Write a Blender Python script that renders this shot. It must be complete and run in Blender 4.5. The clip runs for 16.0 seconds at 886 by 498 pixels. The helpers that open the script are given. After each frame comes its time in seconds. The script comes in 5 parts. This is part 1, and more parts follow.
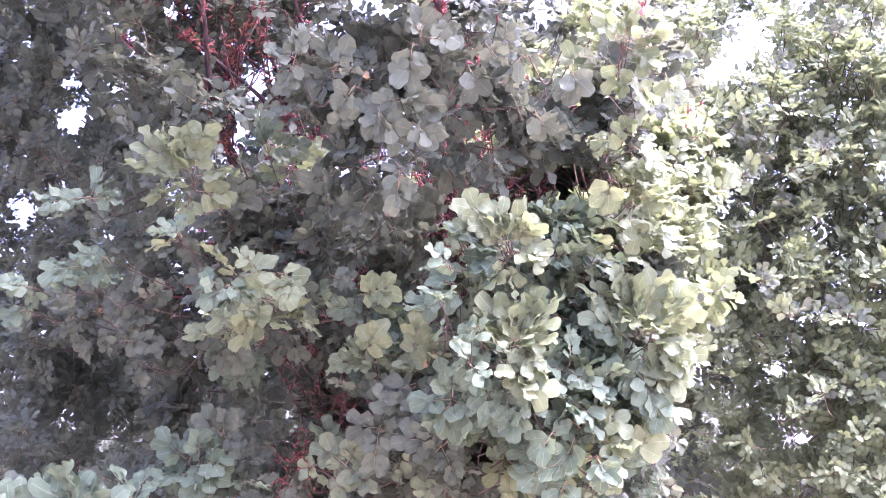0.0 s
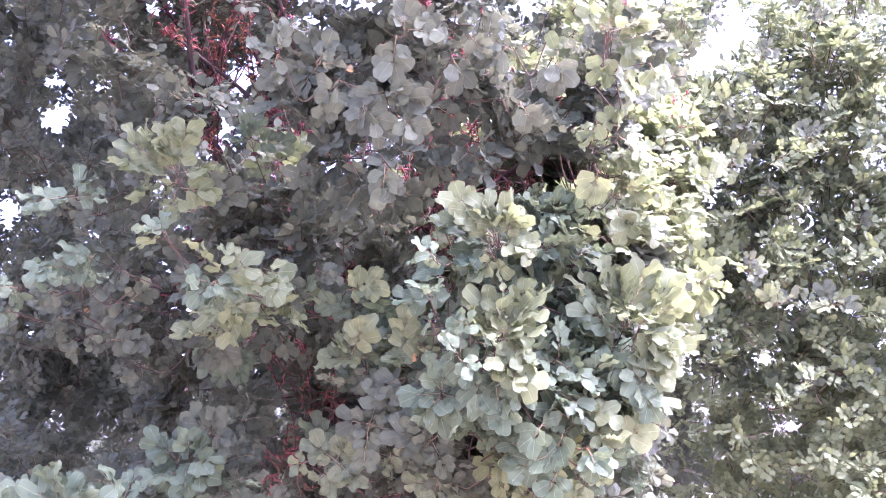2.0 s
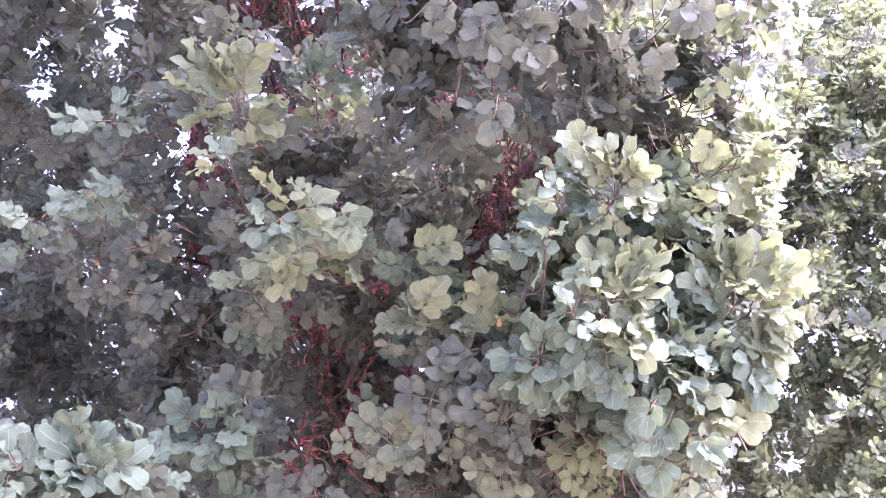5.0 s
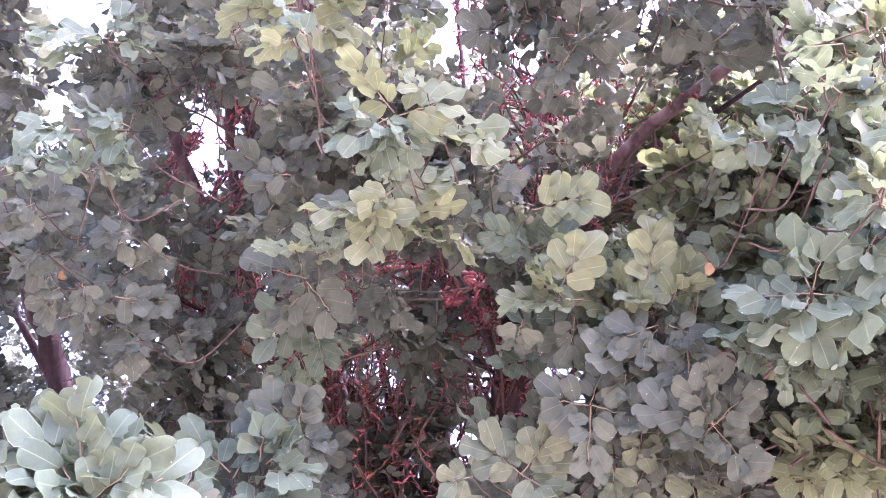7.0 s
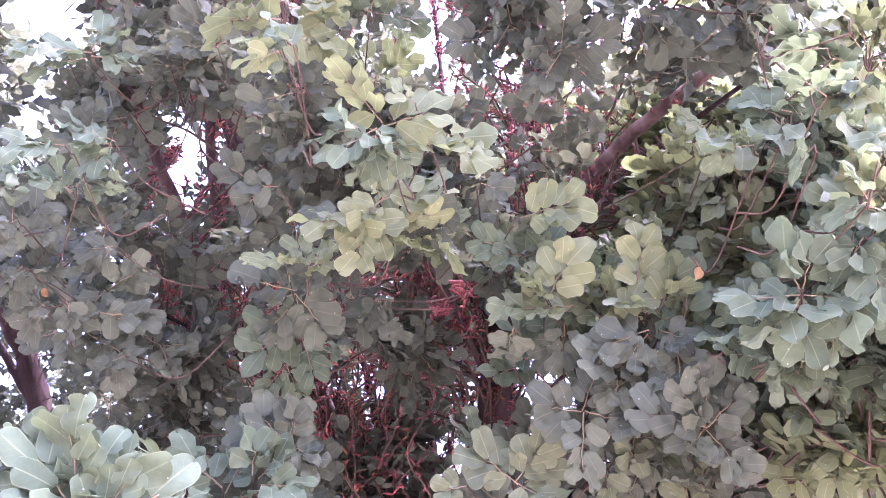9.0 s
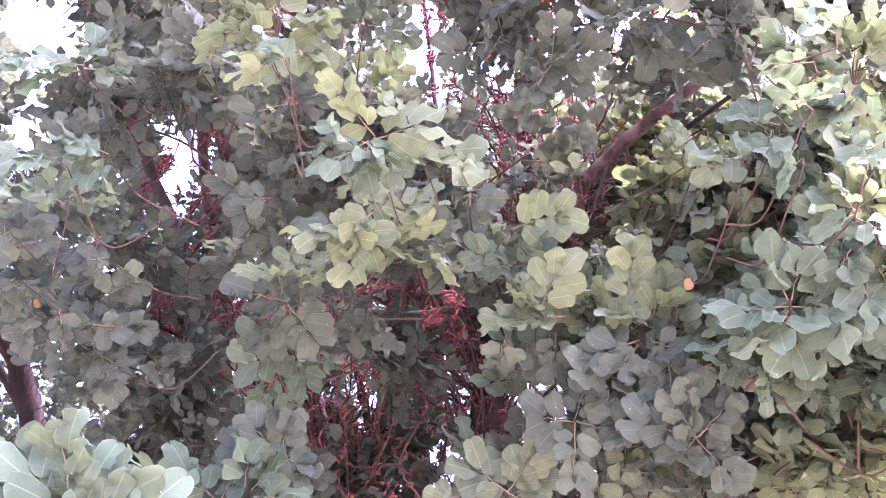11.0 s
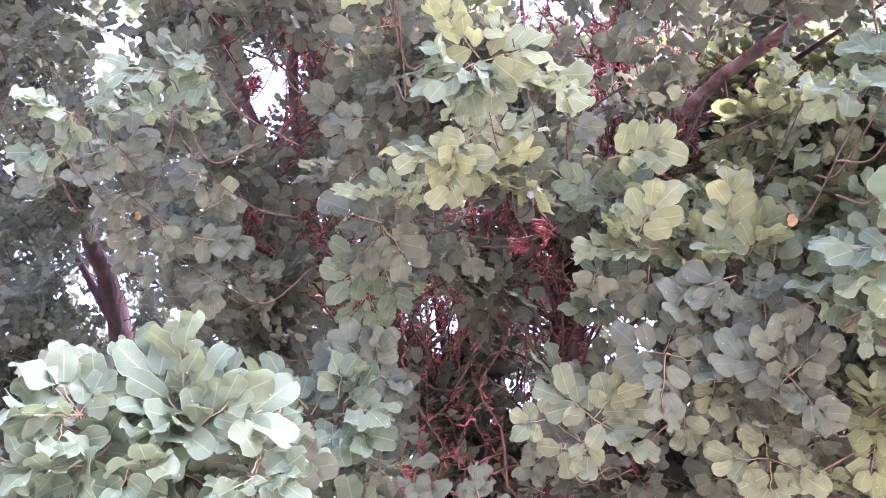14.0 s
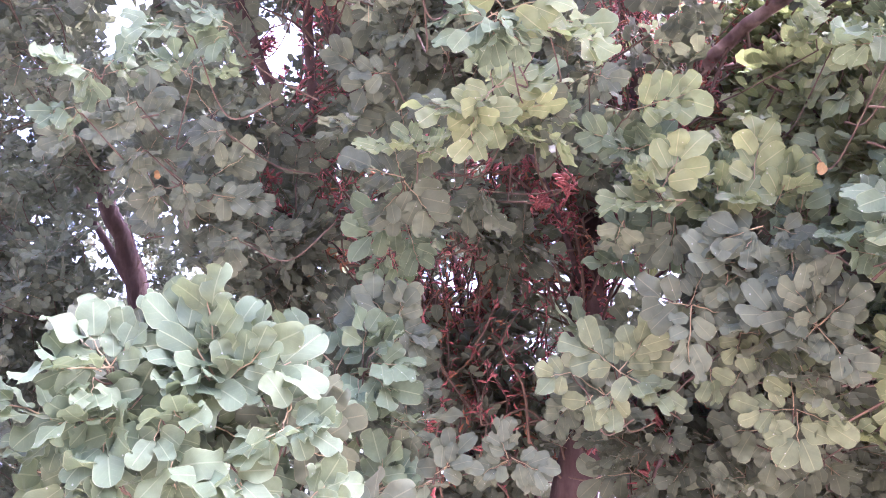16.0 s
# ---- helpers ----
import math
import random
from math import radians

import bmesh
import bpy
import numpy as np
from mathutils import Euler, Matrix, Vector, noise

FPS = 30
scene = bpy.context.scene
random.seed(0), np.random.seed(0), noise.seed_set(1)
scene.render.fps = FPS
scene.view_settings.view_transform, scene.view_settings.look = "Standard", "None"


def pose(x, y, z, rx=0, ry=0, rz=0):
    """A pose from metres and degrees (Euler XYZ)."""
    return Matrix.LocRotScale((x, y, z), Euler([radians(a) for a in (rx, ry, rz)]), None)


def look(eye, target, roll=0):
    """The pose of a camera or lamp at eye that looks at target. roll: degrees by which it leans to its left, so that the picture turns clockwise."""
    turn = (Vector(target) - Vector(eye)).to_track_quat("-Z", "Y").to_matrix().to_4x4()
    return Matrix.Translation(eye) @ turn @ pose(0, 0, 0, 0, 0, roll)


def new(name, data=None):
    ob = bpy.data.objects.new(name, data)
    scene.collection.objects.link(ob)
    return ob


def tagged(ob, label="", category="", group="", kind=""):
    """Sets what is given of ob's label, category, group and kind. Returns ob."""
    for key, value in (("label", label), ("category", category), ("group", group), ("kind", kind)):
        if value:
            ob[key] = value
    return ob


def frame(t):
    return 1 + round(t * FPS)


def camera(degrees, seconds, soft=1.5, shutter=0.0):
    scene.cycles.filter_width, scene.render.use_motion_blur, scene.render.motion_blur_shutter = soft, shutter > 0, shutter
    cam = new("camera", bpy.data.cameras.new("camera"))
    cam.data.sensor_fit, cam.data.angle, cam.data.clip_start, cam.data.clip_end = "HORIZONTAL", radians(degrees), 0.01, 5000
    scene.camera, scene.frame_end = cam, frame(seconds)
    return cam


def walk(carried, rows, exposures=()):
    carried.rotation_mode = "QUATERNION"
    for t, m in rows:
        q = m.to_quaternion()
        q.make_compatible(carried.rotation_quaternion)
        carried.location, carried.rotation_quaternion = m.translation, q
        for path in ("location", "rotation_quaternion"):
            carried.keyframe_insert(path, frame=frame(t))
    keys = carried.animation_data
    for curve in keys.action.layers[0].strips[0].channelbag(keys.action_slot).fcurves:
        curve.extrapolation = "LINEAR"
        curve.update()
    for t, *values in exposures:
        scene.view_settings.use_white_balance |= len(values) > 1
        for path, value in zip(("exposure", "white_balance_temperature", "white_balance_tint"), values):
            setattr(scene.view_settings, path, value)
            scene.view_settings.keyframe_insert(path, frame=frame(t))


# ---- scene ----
# ---------------------------------------------------------------- camera
cam = camera(51.8, 16.0, soft=0.1)
PATH = [
    (0, (0.793, -0.951, 1.880), (0.450, 0.946, 2.413), 0.53),
    (0.5, (0.791, -0.950, 1.879), (0.448, 0.947, 2.413), 0.54),
    (1, (0.796, -0.957, 1.884), (0.456, 0.938, 2.427), 0.10),
    (1.5, (0.797, -0.945, 1.876), (0.460, 0.953, 2.409), -0.20),
    (2, (0.796, -0.942, 1.880), (0.476, 0.962, 2.401), -0.54),
    (2.5, (0.789, -0.945, 1.876), (0.480, 0.961, 2.399), -0.10),
    (3, (0.782, -0.945, 1.879), (0.477, 0.961, 2.400), -0.47),
    (3.5, (0.780, -0.952, 1.881), (0.477, 0.954, 2.406), -0.52),
    (4, (0.736, -0.959, 1.878), (0.389, 0.940, 2.398), 0.63),
    (4.2, (0.697, -0.954, 1.864), (0.328, 0.945, 2.373), 1.55),
    (6.3, (0.028, -0.110, 1.600), (0.158, 1.663, 2.516), 3.23),
    (6.5, (0.009, -0.065, 1.602), (0.087, 1.701, 2.537), 1.46),
    (7, (0.001, 0.000, 1.601), (0.000, 1.755, 2.561), -0.55),
    (7.5, (-0.003, 0.004, 1.600), (0.015, 1.760, 2.558), -1.38),
    (8, (-0.008, 0.002, 1.601), (0.044, 1.751, 2.569), -2.50),
    (8.2, (-0.011, -0.002, 1.600), (0.027, 1.744, 2.575), -2.09),
    (10.3, (-0.021, 0.007, 1.600), (0.054, 1.748, 2.581), -3.10),
    (10.5, (-0.019, 0.000, 1.603), (0.052, 1.738, 2.591), -3.13),
    (11, (-0.017, -0.010, 1.604), (0.049, 1.727, 2.592), -2.84),
    (11.5, (-0.018, -0.012, 1.605), (0.045, 1.726, 2.592), -2.65),
    (12, (-0.034, -0.019, 1.597), (-0.044, 1.734, 2.560), -1.02),
    (12.5, (-0.047, -0.019, 1.598), (-0.106, 1.755, 2.520), 0.39),
    (13, (-0.055, -0.017, 1.591), (-0.134, 1.780, 2.464), 1.25),
    (13.5, (-0.061, -0.009, 1.586), (-0.145, 1.796, 2.442), 1.59),
    (14, (-0.061, -0.011, 1.587), (-0.145, 1.791, 2.449), 1.81),
    (14.5, (-0.063, -0.008, 1.585), (-0.153, 1.798, 2.438), 2.11),
    (15, (-0.066, -0.001, 1.579), (-0.152, 1.810, 2.425), 2.57),
    (15.5, (-0.073, 0.000, 1.577), (-0.177, 1.819, 2.401), 2.44),
    (16, (-0.079, 0.002, 1.576), (-0.189, 1.836, 2.365), 1.53),
]
walk(cam, [(t, look(eye, target, roll)) for t, eye, target, roll in PATH], [(0, 4.22, 5120, 57), (4.2, 4.22, 5110, 59), (6.3, 4.62, 5170, 60), (8.2, 4.64, 5180, 58), (12.0, 4.70, 5220, 52), (16, 4.75, 5280, 49)])

# ---------------------------------------------------------------- sky and sun
SUN_ELEVATION, SUN_AZIMUTH = 64.0, 98.0      # degrees; azimuth clockwise from +y
world = bpy.data.worlds.new("sky")
scene.world = world
world.use_nodes = True
wn, wl = world.node_tree.nodes, world.node_tree.links
sky = wn.new("ShaderNodeTexSky")
sky.sky_type, sky.sun_disc = "NISHITA", False
sky.sun_elevation, sky.sun_rotation = radians(SUN_ELEVATION), radians(SUN_AZIMUTH)
sky.air_density, sky.dust_density, sky.ozone_density = 1.0, 10.0, 0.6
wl.new(sky.outputs[0], wn["Background"].inputs[0])
wn["Background"].inputs[1].default_value = 0.15
sun = new("sun", bpy.data.lights.new("sun", "SUN"))
sun.data.energy, sun.data.angle, sun.data.color = 0.82, radians(6.0), (1.0, 0.95, 0.86)
ce, se = math.cos(radians(SUN_ELEVATION)), math.sin(radians(SUN_ELEVATION))
SUN_DIR = Vector((ce * math.sin(radians(SUN_AZIMUTH)), ce * math.cos(radians(SUN_AZIMUTH)), se))
sun.matrix_world = look(SUN_DIR * 30, (0, 0, 0))

# ---------------------------------------------------------------- materials


def node_material(name):
    m = bpy.data.materials.new(name)
    m.use_nodes = True
    return m, m.node_tree.nodes, m.node_tree.links


def ramp(nodes, stops):
    r = nodes.new("ShaderNodeValToRGB")
    while len(r.color_ramp.elements) < len(stops):
        r.color_ramp.elements.new(0.5)
    for e, (at, c) in zip(r.color_ramp.elements, stops):
        e.position, e.color = at, (*c, 1)
    return r


def math_node(nodes, links, op, a, b=None):
    n = nodes.new("ShaderNodeMath")
    n.operation = op
    for k, v in enumerate((a, b)):
        if v is None:
            continue
        if isinstance(v, (int, float)):
            n.inputs[k].default_value = v
        else:
            links.new(v, n.inputs[k])
    return n.outputs[0]


def leaf_material(name, stops, vein, glow, thin=0.3, gloss=0.2):
    """Leathery leaflets: colour by leaf and leaflet, pale midrib, side veins and margin, mottling, dust specks, some light let through."""
    m, n, l = node_material(name)
    bsdf = n["Principled BSDF"]
    info, geo, uv = n.new("ShaderNodeObjectInfo"), n.new("ShaderNodeNewGeometry"), n.new("ShaderNodeUVMap")
    mix = math_node(n, l, "FRACT", math_node(n, l, "ADD", math_node(n, l, "MULTIPLY", info.outputs["Random"], 0.55), math_node(n, l, "MULTIPLY", geo.outputs["Random Per Island"], 0.45)))
    tone = ramp(n, stops)
    l.new(mix, tone.inputs[0])
    xyz = n.new("ShaderNodeSeparateXYZ")
    l.new(uv.outputs[0], xyz.inputs[0])
    side = math_node(n, l, "ABSOLUTE", math_node(n, l, "SUBTRACT", xyz.outputs[0], 0.5))
    rib = math_node(n, l, "LESS_THAN", side, 0.024)
    slant = math_node(n, l, "FRACT", math_node(n, l, "MULTIPLY", math_node(n, l, "SUBTRACT", xyz.outputs[1], math_node(n, l, "MULTIPLY", side, 0.55)), 7.0))
    fine = math_node(n, l, "MULTIPLY", math_node(n, l, "LESS_THAN", slant, 0.12), 0.07)
    rim = math_node(n, l, "MULTIPLY", math_node(n, l, "GREATER_THAN", side, 0.468), 0.38)
    lines = math_node(n, l, "MAXIMUM", math_node(n, l, "MAXIMUM", math_node(n, l, "MULTIPLY", rib, 0.5), fine), rim)
    tex = n.new("ShaderNodeTexCoord")
    mott = n.new("ShaderNodeTexNoise")
    mott.inputs["Scale"].default_value, mott.inputs["Detail"].default_value = 60, 4
    l.new(tex.outputs["Object"], mott.inputs["Vector"])
    shade = n.new("ShaderNodeMixRGB")
    shade.blend_type, shade.inputs[0].default_value = "OVERLAY", 0.45
    l.new(tone.outputs[0], shade.inputs[1])
    l.new(mott.outputs["Fac"], shade.inputs[2])
    veined = n.new("ShaderNodeMixRGB")
    veined.inputs[2].default_value = (*vein, 1)
    l.new(lines, veined.inputs[0])
    l.new(shade.outputs[0], veined.inputs[1])
    dots = n.new("ShaderNodeTexVoronoi")
    dots.inputs["Scale"].default_value = 75
    l.new(tex.outputs["Object"], dots.inputs["Vector"])
    keep = math_node(n, l, "MULTIPLY", math_node(n, l, "LESS_THAN", dots.outputs["Distance"], 0.085), 0.4)
    dusty = n.new("ShaderNodeMixRGB")
    dusty.inputs[2].default_value = (0.42, 0.43, 0.40, 1)
    l.new(keep, dusty.inputs[0])
    l.new(veined.outputs[0], dusty.inputs[1])
    l.new(dusty.outputs[0], bsdf.inputs["Base Color"])
    rough = n.new("ShaderNodeMapRange")
    rough.inputs["To Min"].default_value, rough.inputs["To Max"].default_value = 0.46, 0.68
    l.new(mott.outputs["Fac"], rough.inputs["Value"])
    l.new(rough.outputs[0], bsdf.inputs["Roughness"])
    bsdf.inputs["Specular IOR Level"].default_value = gloss
    bump = n.new("ShaderNodeBump")
    bump.inputs["Strength"].default_value, bump.inputs["Distance"].default_value = 0.35, 0.002
    l.new(math_node(n, l, "SUBTRACT", mott.outputs["Fac"], lines), bump.inputs["Height"])
    l.new(bump.outputs[0], bsdf.inputs["Normal"])
    through_leaf = n.new("ShaderNodeBsdfTranslucent")
    through_leaf.inputs[0].default_value = (*glow, 1)
    blend = n.new("ShaderNodeMixShader")
    blend.inputs[0].default_value = thin
    l.new(bsdf.outputs[0], blend.inputs[1])
    l.new(through_leaf.outputs[0], blend.inputs[2])
    l.new(blend.outputs[0], n["Material Output"].inputs[0])
    return m


def rough_material(name, stops, scale, roughness, bump_by=0.4, distance=0.004, stretch=(1, 1, 1)):
    m, n, l = node_material(name)
    bsdf = n["Principled BSDF"]
    tex, place = n.new("ShaderNodeTexCoord"), n.new("ShaderNodeMapping")
    place.inputs["Scale"].default_value = stretch
    l.new(tex.outputs["Object"], place.inputs[0])
    a, b = n.new("ShaderNodeTexNoise"), n.new("ShaderNodeTexNoise")
    a.inputs["Scale"].default_value, a.inputs["Detail"].default_value = scale, 6
    b.inputs["Scale"].default_value, b.inputs["Detail"].default_value = scale * 0.12, 3
    l.new(place.outputs[0], a.inputs["Vector"])
    l.new(tex.outputs["Object"], b.inputs["Vector"])
    tone = ramp(n, stops)
    l.new(math_node(n, l, "ADD", math_node(n, l, "MULTIPLY", a.outputs["Fac"], 0.6), math_node(n, l, "MULTIPLY", b.outputs["Fac"], 0.4)), tone.inputs[0])
    l.new(tone.outputs[0], bsdf.inputs["Base Color"])
    bsdf.inputs["Roughness"].default_value = roughness
    bsdf.inputs["Specular IOR Level"].default_value = 0.15
    bump = n.new("ShaderNodeBump")
    bump.inputs["Strength"].default_value, bump.inputs["Distance"].default_value = bump_by, distance
    l.new(a.outputs["Fac"], bump.inputs["Height"])
    l.new(bump.outputs[0], bsdf.inputs["Normal"])
    return m


# darkest leaf tone, also given to groups that lie in shade
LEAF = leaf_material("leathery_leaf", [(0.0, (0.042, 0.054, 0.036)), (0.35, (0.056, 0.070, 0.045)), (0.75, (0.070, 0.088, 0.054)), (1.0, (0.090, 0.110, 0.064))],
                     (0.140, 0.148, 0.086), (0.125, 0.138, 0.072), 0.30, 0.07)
OLIVE = leaf_material("olive_leaf", [(0.0, (0.060, 0.079, 0.042)), (0.5, (0.077, 0.098, 0.049)), (1.0, (0.097, 0.117, 0.057))],
                      (0.18, 0.19, 0.095), (0.12, 0.15, 0.06), 0.26, 0.13)
# young yellow-green leaves; sunlight on the outer groups is put into this colour too
YOUNG_LIT = leaf_material("young_sunlit_leaf", [(0.0, (0.075, 0.101, 0.052)), (0.5, (0.099, 0.127, 0.060)), (1.0, (0.132, 0.156, 0.070))],
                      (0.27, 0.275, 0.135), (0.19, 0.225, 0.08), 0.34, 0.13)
PALE = leaf_material("pale_bloomed_leaf", [(0.0, (0.048, 0.073, 0.041)), (0.5, (0.067, 0.096, 0.053)), (1.0, (0.084, 0.115, 0.061))],
                     (0.18, 0.205, 0.115), (0.14, 0.18, 0.075), 0.26, 0.11)
DRY = leaf_material("dry_leaf", [(0.0, (0.17, 0.105, 0.040)), (1.0, (0.21, 0.14, 0.055))], (0.27, 0.18, 0.07), (0.22, 0.12, 0.04), 0.25, 0.1)
STALK = rough_material("leaf_stalk", [(0.3, (0.15, 0.105, 0.06)), (0.7, (0.19, 0.17, 0.085))], 40, 0.55)
BARK = rough_material("bark", [(0.3, (0.022, 0.015, 0.013)), (0.5, (0.044, 0.029, 0.025)), (0.7, (0.080, 0.058, 0.050))], 30, 0.95, 1.0, 0.015, (1, 1, 0.4))
# grey-brown bark of one limb, lightened to hold the flare that lies over it
LIMB_BARK = rough_material("flare_lit_bark", [(0.3, (0.052, 0.034, 0.026)), (0.45, (0.098, 0.064, 0.050)), (0.58, (0.155, 0.110, 0.088)), (0.7, (0.21, 0.16, 0.13))], 34, 0.95, 1.0, 0.015, (1, 1, 0.4))
TWIG = rough_material("twig_bark", [(0.3, (0.040, 0.026, 0.017)), (0.7, (0.080, 0.054, 0.033))], 60, 0.8)
FLOWER = rough_material("red_flower", [(0.35, (0.095, 0.024, 0.024)), (0.5, (0.17, 0.048, 0.042)), (0.65, (0.25, 0.095, 0.078))], 220, 0.6, 0.6, 0.002)
CATKIN = rough_material("orange_catkin", [(0.3, (0.13, 0.050, 0.024)), (0.7, (0.21, 0.090, 0.038))], 90, 0.7, 0.6, 0.002)
SOIL = rough_material("dry_soil", [(0.3, (0.23, 0.19, 0.155)), (0.5, (0.30, 0.255, 0.21)), (0.7, (0.37, 0.33, 0.275))], 6, 0.95, 0.6, 0.03)

# ---------------------------------------------------------------- mesh helpers


def raw_mesh(name, verts, quads, uvs=None, slots=None, materials=(), smooth=True):
    """A mesh from arrays of vertices and quads made by code."""
    me = bpy.data.meshes.new(name)
    verts, quads = np.asarray(verts, np.float32), np.asarray(quads, np.int32)
    me.vertices.add(len(verts))
    me.vertices.foreach_set("co", verts.ravel())
    me.loops.add(quads.size)
    me.loops.foreach_set("vertex_index", quads.ravel())
    me.polygons.add(len(quads))
    me.polygons.foreach_set("loop_start", np.arange(0, quads.size, 4, dtype=np.int32))
    for m in materials:
        me.materials.append(m)
    if slots is not None:
        me.polygons.foreach_set("material_index", np.asarray(slots, np.int32))
    me.update(calc_edges=True)
    if uvs is not None:
        me.uv_layers.new(name="uv").data.foreach_set("uv", np.asarray(uvs, np.float32)[quads.ravel()].ravel())
    if smooth:
        me.polygons.foreach_set("use_smooth", np.ones(len(quads), bool))
    me.validate()
    return me


def tube(points, radii, sides=6, lumps=0.0, rng=None):
    """Vertices and quads of a bent, tapering stem with closed ends."""
    points = np.asarray(points, float)
    along = np.gradient(points, axis=0)
    along /= np.linalg.norm(along, axis=1)[:, None] + 1e-9
    ref = np.array([0.31, 0.17, 0.94]) if abs(along[0] @ [0.31, 0.17, 0.94]) < 0.9 else np.array([1.0, 0, 0])
    a = np.cross(along, ref)
    a /= np.linalg.norm(a, axis=1)[:, None] + 1e-9
    b = np.cross(along, a)
    turn = np.linspace(0, 2 * np.pi, sides, endpoint=False)
    r = np.asarray(radii, float)[:, None] * (1 + (lumps * rng.standard_normal((len(points), sides)) if lumps else 0))
    ring = points[:, None] + r[..., None] * (np.cos(turn)[None, :, None] * a[:, None] + np.sin(turn)[None, :, None] * b[:, None])
    verts = ring.reshape(-1, 3)
    k = np.arange(sides)
    quads = [np.stack([i * sides + k, i * sides + (k + 1) % sides, (i + 1) * sides + (k + 1) % sides, (i + 1) * sides + k], 1) for i in range(len(points) - 1)]
    n = len(verts)
    verts = np.vstack([verts, points[-1] + along[-1] * radii[-1] * 0.6])
    top = (len(points) - 1) * sides
    cap = np.array([[top + i, top + (i + 1) % sides, top + (i + 2) % sides, n] for i in range(0, sides, 2)])
    return verts, np.vstack(quads + [cap])


def bend(points, steps):
    """A smooth line through a few points."""
    p = np.asarray(points, float)
    p = np.vstack([2 * p[0] - p[1], p, 2 * p[-1] - p[-2]])
    out = []
    for i in range(1, len(p) - 2):
        for u in np.linspace(0, 1, steps, endpoint=False):
            out.append(0.5 * (2 * p[i] + (p[i + 1] - p[i - 1]) * u + (2 * p[i - 1] - 5 * p[i] + 4 * p[i + 1] - p[i + 2]) * u * u + (3 * p[i] - p[i - 1] - 3 * p[i + 1] + p[i + 2]) * u ** 3))
    return np.array(out + [p[-2]])


class Heap:
    """Gathers pieces into one mesh."""

    def __init__(self):
        self.v, self.q, self.uv, self.s, self.n = [], [], [], [], 0

    def add(self, v, q, uv=None, slot=0):
        self.v.append(v)
        self.q.append(np.asarray(q) + self.n)
        self.uv.append(np.full((len(v), 2), 0.25) if uv is None else uv)
        self.s.append(np.full(len(q), slot) if np.isscalar(slot) else slot)
        self.n += len(v)

    def arrays(self):
        return np.vstack(self.v), np.vstack(self.q), np.vstack(self.uv), np.concatenate(self.s)


# ---------------------------------------------------------------- leaves


def leaflet(rng, length, fine):
    """One obovate leaflet with a notched tip, a folded midrib and a wavy edge; it grows from the origin along +y and faces +z."""
    turn = ((0, 0.36, 0.66, 0.88), (0, 0.22, 0.46, 0.66, 0.82, 0.95), (0, 0.1, 0.2, 0.3, 0.4, 0.5, 0.59, 0.68, 0.77, 0.86, 0.94, 1.0))[max(fine, 0)] if fine >= 0 else (0, 0.5, 0.84)
    across = ((-1.0, 1.0), (-1.0, 0, 1.0), (-1.0, 0, 1.0))[max(fine, 0)]
    rows, cols = len(turn), len(across)
    a, u = np.meshgrid(np.array(turn) * np.pi, np.array(across), indexing="ij")
    s = (1 - np.cos(a)) / 2
    half = length * rng.uniform(0.32, 0.41) * np.clip(np.sin(a), 0, 1) ** 0.74 * (0.74 + 0.40 * s) + 0.01 * length
    wave = 1 + rng.uniform(0.04, 0.13) * np.sin(s * rng.uniform(7, 13) + rng.uniform(0, 6) + rng.uniform(0.6, 3) * np.sign(u)) + rng.uniform(-0.10, 0.10) * np.sign(u)
    x = u * half * wave
    notch = rng.uniform(0.02, 0.14)
    y = length * (s - notch * s ** 14 * (1 - np.abs(u)))
    fold, curl, ripple = rng.uniform(-0.08, 0.34), rng.uniform(-0.20, 0.34), rng.uniform(0.05, 0.15)
    z = fold * np.abs(x) - curl * length * s * s + ripple * length * u * u * np.sin(s * rng.uniform(7, 12) + np.sign(u) * 1.7 + rng.uniform(0, 6))
    z = z - rng.uniform(0, 0.35) * length * (np.abs(u) * half / length) ** 2
    verts = np.stack([x, y, z], -1).reshape(-1, 3)
    i, j = np.meshgrid(np.arange(rows - 1), np.arange(cols - 1), indexing="ij")
    a = (i * cols + j).ravel()
    quads = np.stack([a, a + 1, a + cols + 1, a + cols], 1)
    return verts, quads, np.stack([u * 0.5 + 0.5, s], -1).reshape(-1, 2)


def axes(way, face):
    """Columns side, way, normal of a leaf that points along way and faces about face."""
    way = way / np.linalg.norm(way)
    nor = face - way * (face @ way)
    nor = nor / (np.linalg.norm(nor) + 1e-9)
    return np.stack([np.cross(way, nor), way, nor], 1)


